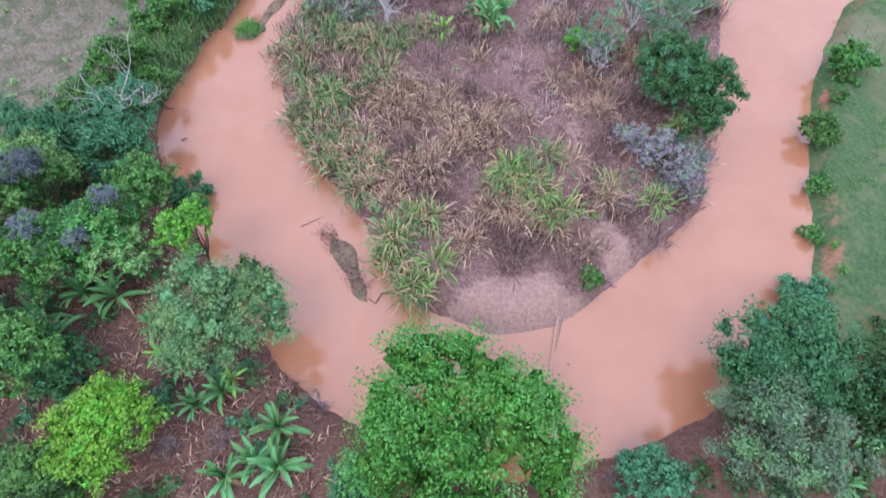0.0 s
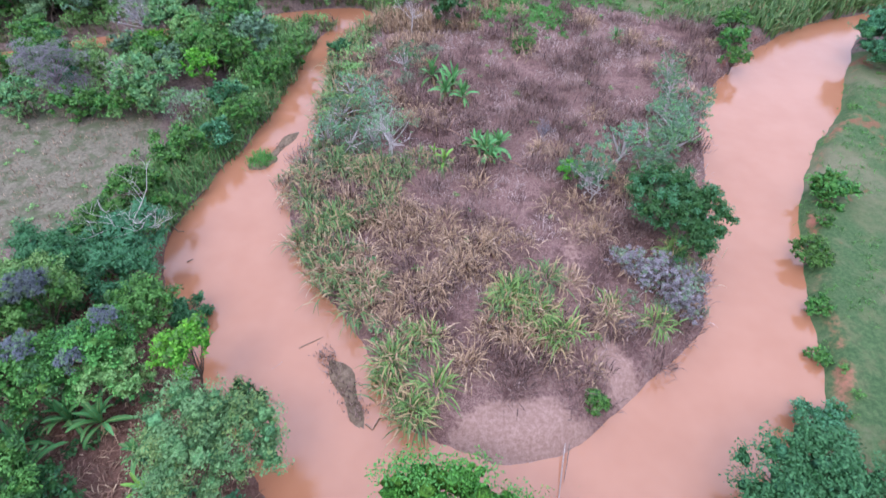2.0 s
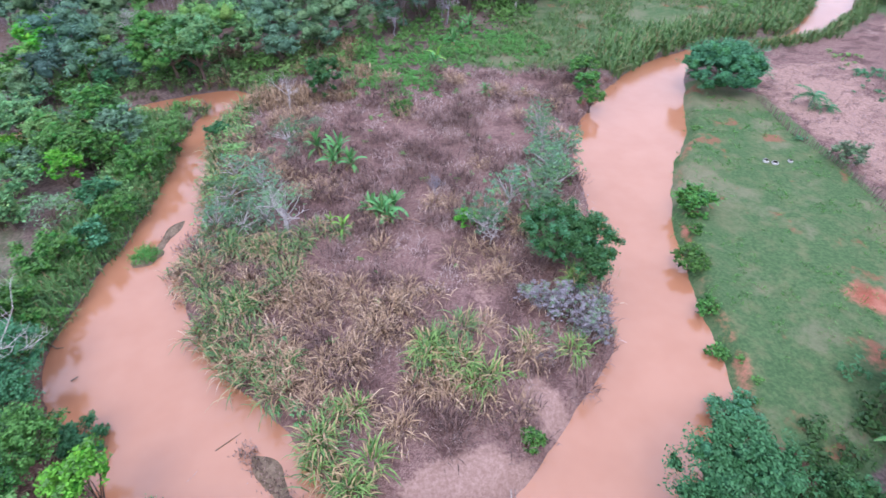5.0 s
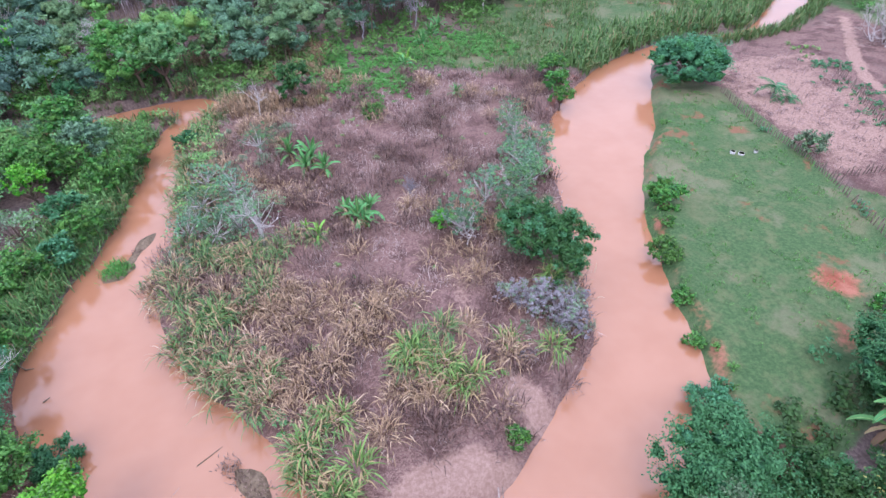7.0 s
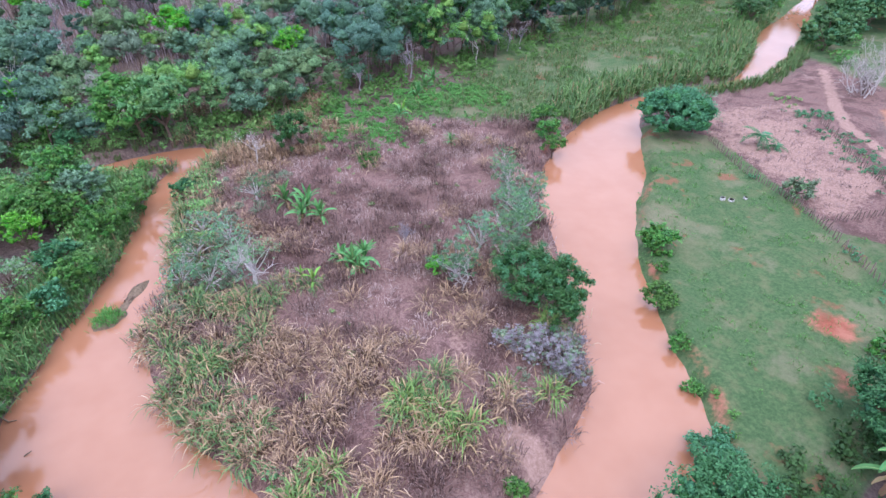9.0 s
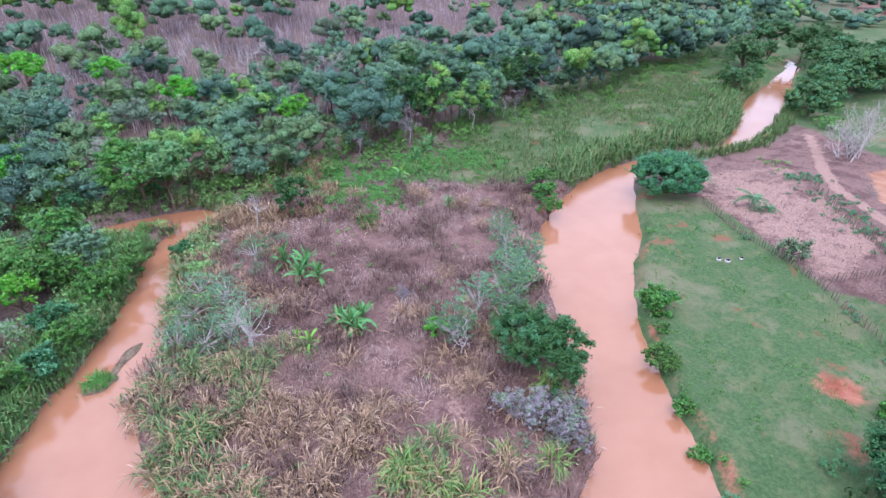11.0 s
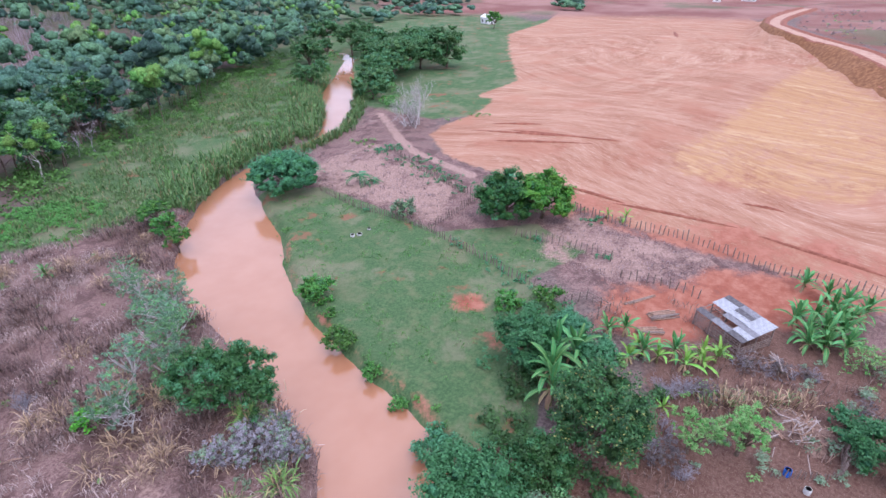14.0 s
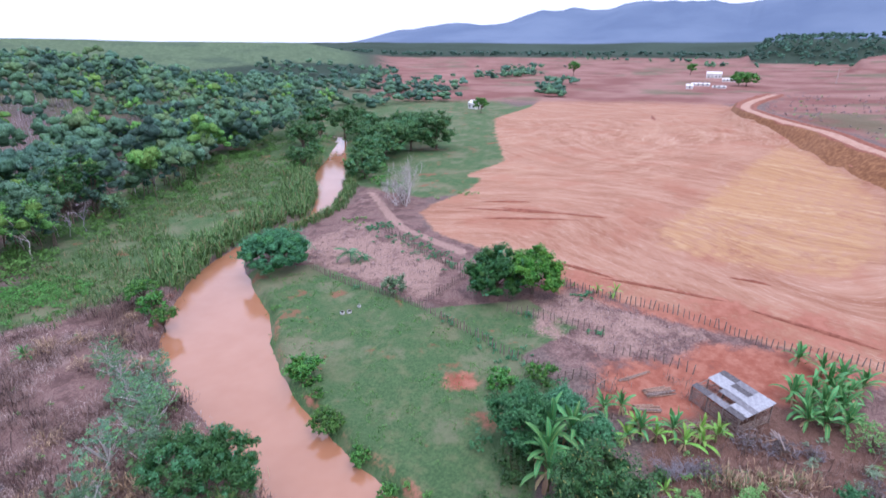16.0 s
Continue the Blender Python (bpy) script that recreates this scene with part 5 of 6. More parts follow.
def banana(x, y, zc, r, tone="green", label="", leaves=16, group="banana plants"):
    z = ground_z(x, y)
    rng = np.random.default_rng(int(abs(x * 57 + y * 311)) + 1)
    tall = max(0.5, zc - z - 0.35 * r)
    ob = thing("banana_plant", x, y, z, label or "green banana plant with broad arching leaves", "banana plant", group)
    part("stem", BANANA_STEM, ob, at=Matrix.Diagonal((1, 1, tall, 1)))
    a = rng.uniform(0, 360)
    for k in range(leaves):
        shape = min(5, (k * 6 + int(rng.integers(0, 5))) // leaves)
        a += 137.5 + rng.uniform(-18, 18)
        m = pose(0, 0, tall * (0.97 - 0.02 * k), rng.uniform(-14, 14), rng.uniform(-10, 10), a) @ Matrix.Scale(r * 1.1 * rng.uniform(0.75, 1.1), 4)
        part("leaf", BANANA_MESH[tone][shape], ob, at=m)
    for k in range(int(rng.integers(3, 6))):
        m = pose(0, 0, tall * 0.85, 0, 0, rng.uniform(0, 360)) @ Matrix.Scale(r * 0.8, 4)
        part("leaf", BANANA_MESH["dead"][k % 2], ob, "dead brown hanging leaf", at=m)


for x, y, zc, r in [(-24.6, 15.7, 3, 2.2), (-22.5, 15.5, 3, 2.2), (-25.7, 12.5, 3, 2.2), (-14, 9, 2.5, 1.7), (-15.5, 8.2, 2, 1.5), (-9.9, 6.7, 3.3, 1.9), (-9.5, 4.5, 3.3, 2.2),
                    (-12.5, 3.9, 3.3, 1.9), (-11, 4.9, 3.0, 1.8), (-17, 10.5, 2.4, 1.2), (-19.2, 13.4, 2.6, 1.5), (23.8, 5.2, 3, 1.5), (22.9, 3.6, 3, 1.5), (-27, 14, 3, 2)]:
    banana(x, y, zc, r)
for x, y, zc, r in [(-18.2, 11.3, 2.5, 1.4), (-13.4, 9.8, 2.5, 1.2), (0, 42.9, 2.4, 1.5), (19, 82.5, 2.8, 1.9), (-1, 44.5, 2, 1.1)]:
    banana(x, y, zc, r, "young", "light green young banana plant", 7)
for x, y, zc, r in [(1, 56.9, 3.4, 2.4), (-1.4, 58.9, 3.4, 2.3), (2.2, 54.5, 3, 2.1), (0.2, 55.4, 3.2, 2.2), (4.3, 44.2, 3.2, 2.2), (5.6, 45.2, 3, 2), (3.2, 45.4, 2.8, 1.8), (4.8, 43.2, 2.6, 1.7), (23, 69.3, 2.4, 1.6), (18, 80.6, 2.5, 1.8), (23.1, 88.6, 3, 2.2),
                    (27.8, 95.1, 3, 2.4), (1, 79, 4, 2), (25.5, 92, 3, 2.2)]:
    banana(x, y, zc, r)
for x, y, zc, r in [(55.6, -9.3, 3.4, 2.4), (57.4, -12.4, 3.4, 2.4), (56.4, -10.8, 3.6, 2.3), (54.6, -11, 3.2, 2.2), (65.8, -9, 3.4, 1.9), (64.4, -11.2, 3.4, 1.9), (62.3, -14.5, 3.8, 2.1), (60.5, -13.2, 3.4, 2),
                    (59, -10, 3.4, 2.2), (57.6, -8.2, 3.6, 2.2), (58.8, -11.8, 3.8, 2.4), (53.8, -9.4, 3.4, 2.1), (61.4, -11.6, 3.6, 2.2), (63.2, -12.9, 3.6, 2.1), (55.2, -12.6, 3.4, 2.2), (38.6, 11.0, 5.4, 3.0), (36.0, 10.4, 5.2, 2.9), (34.4, 9.6, 4.8, 2.7), (39.8, 9.4, 5.0, 2.5), (47.4, 6.6, 3.2, 1.7), (46.2, 8.0, 3.2, 1.7), (44.6, 4.2, 3.4, 2.1), (46.3, 1.6, 3.2, 1.9)]:
    banana(x, y, zc, r)
for x, y, zc, r in [(47.2, -2.0, 3.2, 1.9), (44.6, 0.4, 3.2, 1.9), (44.4, 2.8, 3.2, 1.9), (46.8, -0.6, 3.2, 1.9), (43.2, 5.2, 3.0, 1.7), (38.3, 1.1, 2.5, 1.1), (45.6, -1.0, 3.0, 1.7), (72.4, 13, 2.8, 1.5), (72, 15.5, 2.8, 1.3), (45.6, 4.9, 2.8, 1.5)]:
    banana(x, y, zc, r, "young", "light green banana plant beside the yard", 8)


# ---- leafless trees and brush ----
def bare_mesh(seed, tall, wide, levels, thick, stems=1, sides=4):
    rng = np.random.default_rng(seed)
    limb, twig = Pile(), Pile()

    def branch(start, way, length, radius, level):
        bend = unit(way + rng.normal(size=3) * 0.25 + [0, 0, 0.12])
        mid, end = start + way * length * 0.5, start + way * length * 0.5 + bend * length * 0.5
        (limb if level >= levels - 1 else twig).add(*tube([start, mid, end], [radius, radius * 0.75, radius * 0.45], sides if level > 1 else 3))
        if level:
            for k in range(4 if level > 1 else 5):
                u = rng.uniform(0.45, 1.0)
                at = start + (mid - start) * min(1, 2 * u) if u < 0.5 else mid + (end - mid) * (2 * u - 1)
                side = unit(rng.normal(size=3) * [wide, wide, 0.5] + [0, 0, 0.35])
                branch(at, unit(way * 0.55 + side * 0.8), length * rng.uniform(0.5, 0.72), radius * 0.5, level - 1)

    for k in range(stems):
        lean = rng.normal(size=3) * (0.12 if stems == 1 else 0.45) * [1, 1, 0]
        branch(np.array([0, 0, -0.2]) + lean * 0.3, unit(np.array([0, 0, 1.0]) + lean), tall * 0.5 * (1 if stems == 1 else rng.uniform(0.6, 1)), thick, levels)
    return limb, twig


def bare_tree(x, y, tall, label, wide=1.0, levels=4, thick=0.12, stems=1, mat=None, name="bare_tree"):
    ob = thing(name, x, y, ground_z(x, y), label, "bare tree" if name == "bare_tree" else "bush")
    limb, twig = bare_mesh(int(abs(x * 13 + y * 71)), tall, wide, levels, thick, stems)
    part("trunk", limb.mesh("trunk", [mat or BARK_GREY], True), ob)
    part("crown", twig.mesh("crown", [mat or BARK_GREY], True), ob)
    return ob


tree(-44.3, 55.6, 5.4, 3.7, "mauve", "round leafless mauve-grey tree with a haze of twigs", size=0.11, cover=1.3, cap=20000, fill=0.45, clumps=90, bark=BARK_GREY)
tree(-39.1, 69.0, 6.0, 3.6, "mauve", "pale leafless tree with a wide crown of twigs", size=0.16, cover=0.5, fill=0.8, bark=BARK_PALE)
bare_tree(-39.1, 68.6, 9, "pale grey leafless tree beside the stream", 1.0, 3, 0.2, 1, BARK_PALE)
tree(-38.2, 69.6, 6.0, 3.6, "grey", "pale leafless-looking tree with thin grey crown", size=0.22, cover=0.35, fill=0.9, bark=BARK_PALE)
bare_tree(-43.3, 54, 5.6, "leafless mauve-grey tree with fine dense twigs", 1.2, 4, 0.11, 3, LEAF["mauve"])
bare_tree(-41.8, 55, 5.2, "leafless mauve-grey tree with fine dense twigs", 1.2, 4, 0.1, 3, LEAF["mauve"])
bare_tree(-38.2, 69.6, 8, "pale leafless tree with spreading branches", 1.2, 4, 0.16, 1, BARK_PALE)
bare_tree(-35.6, 53, 7, "slender pale-trunked tree with few leaves", 0.7, 3, 0.14, 1, BARK_PALE)
bare_tree(-25.8, 30.2, 9.5, "dead white tree standing in the bank bushes", 1.0, 3, 0.12, 1, BARK_PALE)
bare_tree(-5.4, 43.4, 8.6, "white dead tree in the dry field", 0.65, 3, 0.16, 1, BARK_PALE)
bare_tree(-4.5, 72, 7, "pale leafless tree in dry weeds", 0.8, 3, 0.11, 1, BARK_PALE)
bare_tree(13.6, 37.6, 5, "leaning pale tree with few branches", 0.9, 3, 0.11, 1, BARK_PALE)
bare_tree(-12, 49, 5, "pale thin leafless tree on the bank", 0.8, 3, 0.09, 2, BARK_PALE)
slope = np.random.default_rng(61)
for k in range(34):
    x, y = slope.uniform(-75, 75), slope.uniform(84, 150)
    if side_of(EDGE, np.array([x]), np.array([y]))[0] > 5:
        bare_tree(x, y, slope.uniform(7, 11), "tall pale leafless tree on the wooded slope", 0.7, 3, 0.17, 1, BARK_PALE)
for k, (x, y) in enumerate([(94.6, 63.4), (96, 64.6), (97.6, 64.2), (95.4, 66), (98.6, 66.4)]):
    bare_tree(x, y, 13.5 - k, "leafless pinkish-grey tree at the field corner", 0.4, 3, 0.13, 2, BARK_PALE)
for x, y, zc, r in [(96.5, 65, 4.2, 2.6), (99.5, 67.5, 3.6, 2.4)]:
    tree(x, y, zc, r, "brush", "brown leafless thicket round pale trunks", name="shrub", size=0.18, cover=0.22, fill=0.9)
for x, y, h, w in [(16.9, 28.6, 3.6, 1.3), (18.6, 27.2, 3.4, 1.3), (15.4, 29.6, 3, 1.3), (19.2, 29.0, 3, 1.2), (18.4, 25.4, 2.8, 1.2), (14, 23.6, 1.6, 1.2), (10.5, 48, 2.6, 1.2), (20.5, 26.3, 2.4, 1.1)]:
    bare_tree(x, y, h, "leafless grey bush with dense fine twigs", w, 3, 0.05, 6, LEAF["mauve"], "bare_bush")
for x, y, h in [(40.2, 1.4, 2.6), (41.5, -0.3, 2.4), (48.0, -4.2, 1.5), (48.4, -6.0, 1.4), (48.8, -8.2, 1.5), (49.2, -10.0, 1.2), (33.4, 0.7, 2.4), (36.0, 0.6, 2.2), (32.0, -1.6, 2.2), (41.0, 0.6, 2.4)]:
    bare_tree(x, y, h, "tangle of leafless grey-brown brush in the yard", 1.5, 3, 0.05, 6, BARK_MAUVE, "bare_bush")
for x, y, zc, r in [(41.8, -1.6, 2.4, 1.4), (48.2, -4.8, 2.0, 1.7), (48.6, -7.2, 2.0, 1.7), (49.2, -9.6, 1.9, 1.4), (33.0, 0.2, 2.4, 1.7), (46.4, -13.6, 2.2, 1.4)]:
    tree(x, y, zc, r, "brush", "grey-brown tangle of leafless brush", name="shrub", size=0.14, cover=0.5, fill=0.9)
for x, y, h in [(-13.5, 6.4, 1.8), (-8, 8.6, 1.6), (10.0, 4.2, 1.8), (-16.4, 5.6, 1.6), (-7.4, 9.6, 1.2)]:
    bare_tree(x, y, h, "leafless grey brush at the water's edge", 1.4, 3, 0.035, 6, BARK_GREY, "bare_bush")
for x, y, zc, r in [(17.2, 28.2, 2.4, 2.2), (19.2, 26.8, 2.2, 2.0), (18.6, 24.8, 1.9, 1.6), (15.2, 29.8, 2.2, 1.6), (20.6, 27.8, 2.0, 1.4)]:
    tree(x, y, zc, r, "mauve", "grey leafless bush with a haze of fine twigs", name="shrub", size=0.15, cover=0.55, fill=0.9)
scrub("hanging_leaves", np.array([[18.5, 25.5, 1.4], [19.8, 27, 1.6], [17.4, 28.4, 1.7], [20.6, 28.6, 1.4], [15.2, 30.3, 1.6]]), 0.8, 1.3, "grey", "sparse grey-green leaves among bare twigs", size=0.24, each=160)


# ---- palm in the fenced plot ----
def palm(x, y, tall, length):
    z = ground_z(x, y)
    ob = thing("palm", x, y, z, "small wilted palm with narrow drooping fronds", "palm")
    rng = np.random.default_rng(9)
    part("stem", mesh_from("stem", *tube([(0, 0, -0.2), (0.1, 0, tall * 0.5), (0.1, 0.1, tall)], [0.16, 0.13, 0.1], 7), [BARK_GREY], soft=True), ob)
    frond = Pile()
    path = [np.array([u * 0.9, 0, 0.35 * u - 0.75 * u * u]) for u in np.linspace(0, 1, 7)]
    frond.add(*tube(path, np.linspace(0.02, 0.006, 7), 4))
    for k in range(1, 7):
        for s in (-1, 1):
            for o in (0, 0.07):
                a = path[k] - [o, 0, 0]
                tip = a + [0.14, s * 0.24, -0.14]
                frond.add([a - [0.025, 0, 0], a + [0.025, 0, 0], tip + [0.01, 0, 0], tip - [0.01, 0, 0]], [[0, 1, 2, 3]])
    me = frond.mesh("frond", [LEAF["teal"]])
    for k in range(11):
        part("frond", me, ob, at=pose(0.1, 0.1, tall, 0, rng.uniform(-40, 25), k * 137.5) @ Matrix.Scale(length * rng.uniform(0.8, 1.1), 4))


palm(65.2, 55, 1.6, 2.3)
palm(66.6, 53.2, 0.5, 1.5)


# ---- fences ----
POSTS = []
for k in range(5):
    prng = np.random.default_rng(60 + k)
    h, lean = prng.uniform(1.15, 1.55), prng.normal(size=2) * 0.05
    v, q = tube([(0, 0, -0.3), (lean[0] * 0.5, lean[1] * 0.5, h * 0.5), (lean[0], lean[1], h), (lean[0] + 0.01, lean[1], h + 0.03)], [0.075, 0.07, 0.065, 0.01], 6)
    POSTS.append(mesh_from("post", v, q, [WOOD], soft=False))


def fence(points, gap, label, rails=0, scale=1.0):
    x0, y0 = points[0]
    rng = np.random.default_rng(int(abs(x0 * 31 + y0 * 17)))
    base = ground_z(x0, y0)
    ob = thing("fence", x0, y0, base, label, "fence")
    for (ax, ay), (bx, by) in zip(points[:-1], points[1:]):
        length = math.hypot(bx - ax, by - ay)
        n = max(1, int(length / gap))
        for k in range(n):
            u = (k + rng.uniform(-0.2, 0.2)) / n
            x, y = ax + (bx - ax) * u, ay + (by - ay) * u
            part("post", POSTS[int(rng.integers(5))], ob, at=pose(x - x0, y - y0, ground_z(x, y) - base, rng.normal() * 4, rng.normal() * 4, rng.uniform(0, 360)) @ Matrix.Scale(scale * rng.uniform(0.8, 1.15), 4))
        za, zb = ground_z(ax, ay) - base, ground_z(bx, by) - base
        for k in range(rails):
            h = 0.35 + 0.4 * k
            path = [(ax - x0, ay - y0, za + h), ((ax + bx) / 2 - x0, (ay + by) / 2 - y0, (za + zb) / 2 + h + rng.normal() * 0.05), (bx - x0, by - y0, zb + h + rng.normal() * 0.06)]
            part("rail", mesh_from("rail", *tube(path, [0.05, 0.045, 0.04], 6), [WOOD]), ob)


fence([(60.4, 59.5), (58, 50.2), (57.7, 41.6), (56.5, 35.1)], 0.42, "close-set weathered stake fence round a dry plot", scale=0.85)
fence([(56.5, 35.1), (54.8, 30.5), (53.1, 24.7), (51.4, 21.6), (50.9, 18.5), (49.9, 14)], 0.6, "leaning weathered stake fence along the pasture", scale=0.9)
fence([(79, 57.6), (74.3, 48.3), (70.6, 39.5), (69.5, 34.7)], 0.55, "weathered stake fence beside a row of weeds", scale=0.95)
fence([(69.5, 34.7), (63, 35.6), (58.3, 36.2)], 0.5, "short stake fence closing the dry plot", scale=0.85)
fence([(72.2, 21.1), (70.8, 14), (71, 9.3), (71.1, 5), (69.9, -0.7), (68.1, -4.7), (68, -8.3), (68.5, -12.3), (68.2, -17.1), (67.6, -30)], 0.6, "long weathered stake fence along the scraped red field", scale=0.95)
fence([(61.7, 25.1), (61.6, 20.5), (61.9, 16.7), (60.9, 11.2)], 0.7, "sparse stake fence across dry grass")
fence([(57.9, 9.7), (58.6, 5.9), (58.4, 2.7), (57.8, 0.3)], 0.8, "low stake fence behind the shed")
fence([(48.8, 13.6), (51.2, 11.8), (50.3, 9), (46.6, 10.3), (47.1, 12.3)], 0.9, "small corral of weathered poles and rails", rails=3)


# ---- shed with a patched sheet roof ----
SHEETS = [bark_material("sheet_grey_%s" % s, a, b, 2.5) for s, a, b in
          (("light", (0.30, 0.30, 0.32), (0.46, 0.46, 0.48)), ("mid", (0.17, 0.16, 0.17), (0.28, 0.27, 0.29)), ("dark", (0.09, 0.08, 0.085), (0.17, 0.155, 0.16)))]
PLASTIC_BLUE = bark_material("blue_plastic", (0.02, 0.10, 0.42), (0.03, 0.15, 0.55))
SACK = bark_material("white_sack", (0.50, 0.49, 0.47), (0.66, 0.64, 0.62))
RED_EARTH_AND_SHADE = bark_material("dark_red_earth_and_shade", (0.17, 0.055, 0.035), (0.30, 0.115, 0.075), 1.2)
MUD = bark_material("wet_mud", (0.110, 0.080, 0.055), (0.225, 0.168, 0.118), 3.0)
DIRT = bark_material("loose_chips", (0.12, 0.07, 0.055), (0.30, 0.19, 0.15), 5.0)


def corrugated(length, width, waves=5):
    """A corrugated sheet along x, width along y, with thickness."""
    n = waves * 4
    y = np.linspace(0, width, n + 1)
    z = 0.022 * np.cos(np.linspace(0, waves * 2 * np.pi, n + 1))
    v = []
    for top in (0.0, 0.012):
        for x in (0, length):
            v.append(np.stack([np.full(n + 1, x), y, z + top], 1))
    v = np.vstack(v)
    k, m = np.arange(n), n + 1
    q = np.vstack([np.stack([2 * m + k, 3 * m + k, 3 * m + k + 1, 2 * m + k + 1], 1), np.stack([k, k + 1, m + k + 1, m + k], 1),
                   np.stack([k, 2 * m + k, 2 * m + k + 1, k + 1], 1), np.stack([m + k, m + k + 1, 3 * m + k + 1, 3 * m + k], 1)])
    return v, q


def beam(a, b, r=0.05, mat=None, sides=6):
    a, b = np.array(a, float), np.array(b, float)
    return mesh_from("pole", *tube([a, (a + b) / 2, b], [r, r * 0.95, r * 0.9], sides), [mat or WOOD])


def shed():
    """Local x runs along the long side (5.6 m), y across (4.3 m)."""
    rng = np.random.default_rng(77)
    base = ground_z(52.6, -2.7)
    ob = thing("shed", 52.6, 0.8, base, "open pole shed with patched grey corrugated roof sheets", "shed", turn=math.degrees(math.atan2(-4.5, -3.4)))
    L, W = 5.6, 4.3

    def roof(x, y):
        return 1.75 + 0.13 * y - 0.02 * x

    meshes = {}
    for row, (x0, x1) in enumerate(((-0.15, 1.95), (1.85, 3.9), (3.8, 5.75))):
        for col in range(6):
            if (row, col) in ((0, 1), (0, 2), (0, 3), (1, 1)) and not (row == 0 and col == 3):
                continue
            tone = int(rng.choice(3, p=[0.36, 0.42, 0.22]))
            key = (row, tone)
            if key not in meshes:
                meshes[key] = mesh_from("roof_sheet", *corrugated(x1 - x0, 0.80), [SHEETS[tone]])
            y0 = col * 0.74 - 0.05
            part("roof_sheet", meshes[key], ob, at=pose(x0, y0, roof(x0, y0) + 0.075 + 0.03 * (row % 2) + 0.012 * (col % 2), math.degrees(math.atan(0.13)), 1.1, rng.normal() * 1.2))
    for x in (0.0, 1.9, 3.75, 5.55):
        part("rafter", beam((x, -0.15, roof(x, -0.15)), (x, W + 0.15, roof(x, W + 0.15)), 0.05), ob)
        for y in (0.0, W / 2, W):
            part("post", beam((x, y, -0.3), (x, y, roof(x, y)), 0.075), ob)
    for y in (0.1, 0.95, 1.7, 2.5, 3.3, 4.2):
        part("purlin", beam((-0.2, y, roof(-0.2, y) + 0.03), (5.75, y, roof(5.75, y) + 0.03), 0.035), ob)
    for k in range(6):
        z = 0.2 + 0.25 * k
        part("wall_slat", beam((-0.1, 0, z), (5.65, 0, z + rng.normal() * 0.04), 0.05), ob)
        part("wall_slat", beam((0, 0, z), (0, W, z + rng.normal() * 0.05), 0.05), ob)
        if k < 4:
            part("wall_slat", beam((5.6, 0, z), (5.6, W, z), 0.05), ob)
            part("wall_slat", beam((0, W, z), (5.6, W, z), 0.05), ob)


shed()


def log_pile(x, y, turn, count, length, label, tiers=2):
    rng = np.random.default_rng(int(x * 10 + count))
    ob = thing("log_pile", x, y, ground_z(x, y), label, "log pile", turn=turn)
    for k in range(count):
        tier = k % tiers
        r = rng.uniform(0.06, 0.11)
        me = beam((rng.uniform(-0.3, 0.3) - length / 2, (k // tiers) * 0.22, 0.1 + tier * 0.17), (length / 2 + rng.uniform(-0.4, 0.4), (k // tiers) * 0.22 + rng.normal() * 0.15, 0.1 + tier * 0.17 + rng.normal() * 0.03), r, WOOD_RED if rng.random() < 0.5 else WOOD)
        me.name = "log"
        part("log", me, ob)


log_pile(52.0, 3.4, -50, 12, 2.8, "heap of stripped logs on bare red soil")
log_pile(48.6, 4.4, -60, 8, 2.4, "row of stacked poles on bare red soil")
log_pile(46.6, 9.4, 35, 7, 1.6, "small heap of cut timber beside a corral")
log_pile(54.2, 6.4, -35, 3, 4.0, "long poles lying on red soil", 1)
log_pile(48.5, -0.6, -55, 4, 3.2, "poles lying beside the shed", 1)
log_pile(49.9, -7.3, 20, 6, 2.2, "fallen trunks in a brush heap")
log_pile(43.8, -5.0, 10, 4, 2.0, "grey fallen branches in the yard", 1)


def drum(x, y, tall, r, mat, name, label, category):
    ob = thing(name, x, y, ground_z(x, y), label, category)
    v, q = tube([(0, 0, 0), (0, 0, 0.02), (0, 0, tall * 0.33), (0, 0, tall * 0.36), (0, 0, tall * 0.66), (0, 0, tall * 0.69), (0, 0, tall), (0, 0, tall), (0, 0, tall - 0.03)],
                [r * 0.9, r, r, r * 1.05, r * 1.05, r, r, r * 0.9, 0.01], 14)
    part("body", mesh_from("body", v, q, [mat], soft=False), ob)


drum(36.2, -8.2, 0.6, 0.26, PLASTIC_BLUE, "barrel", "blue plastic barrel on bare soil", "barrel")
drum(35.2, -9.5, 0.5, 0.24, SACK, "sack", "white sack standing on the soil", "sack")
drum(50.4, 44.6, 0.35, 0.3, SACK, "sack", "white rubbish sack on the grass", "sack")
drum(53.1, 43.8, 0.25, 0.25, SACK, "sack", "white rubbish sack on the grass", "sack")
drum(51.2, 44.0, 0.25, 0.35, SACK, "sack", "white rubbish sack on the grass", "sack")


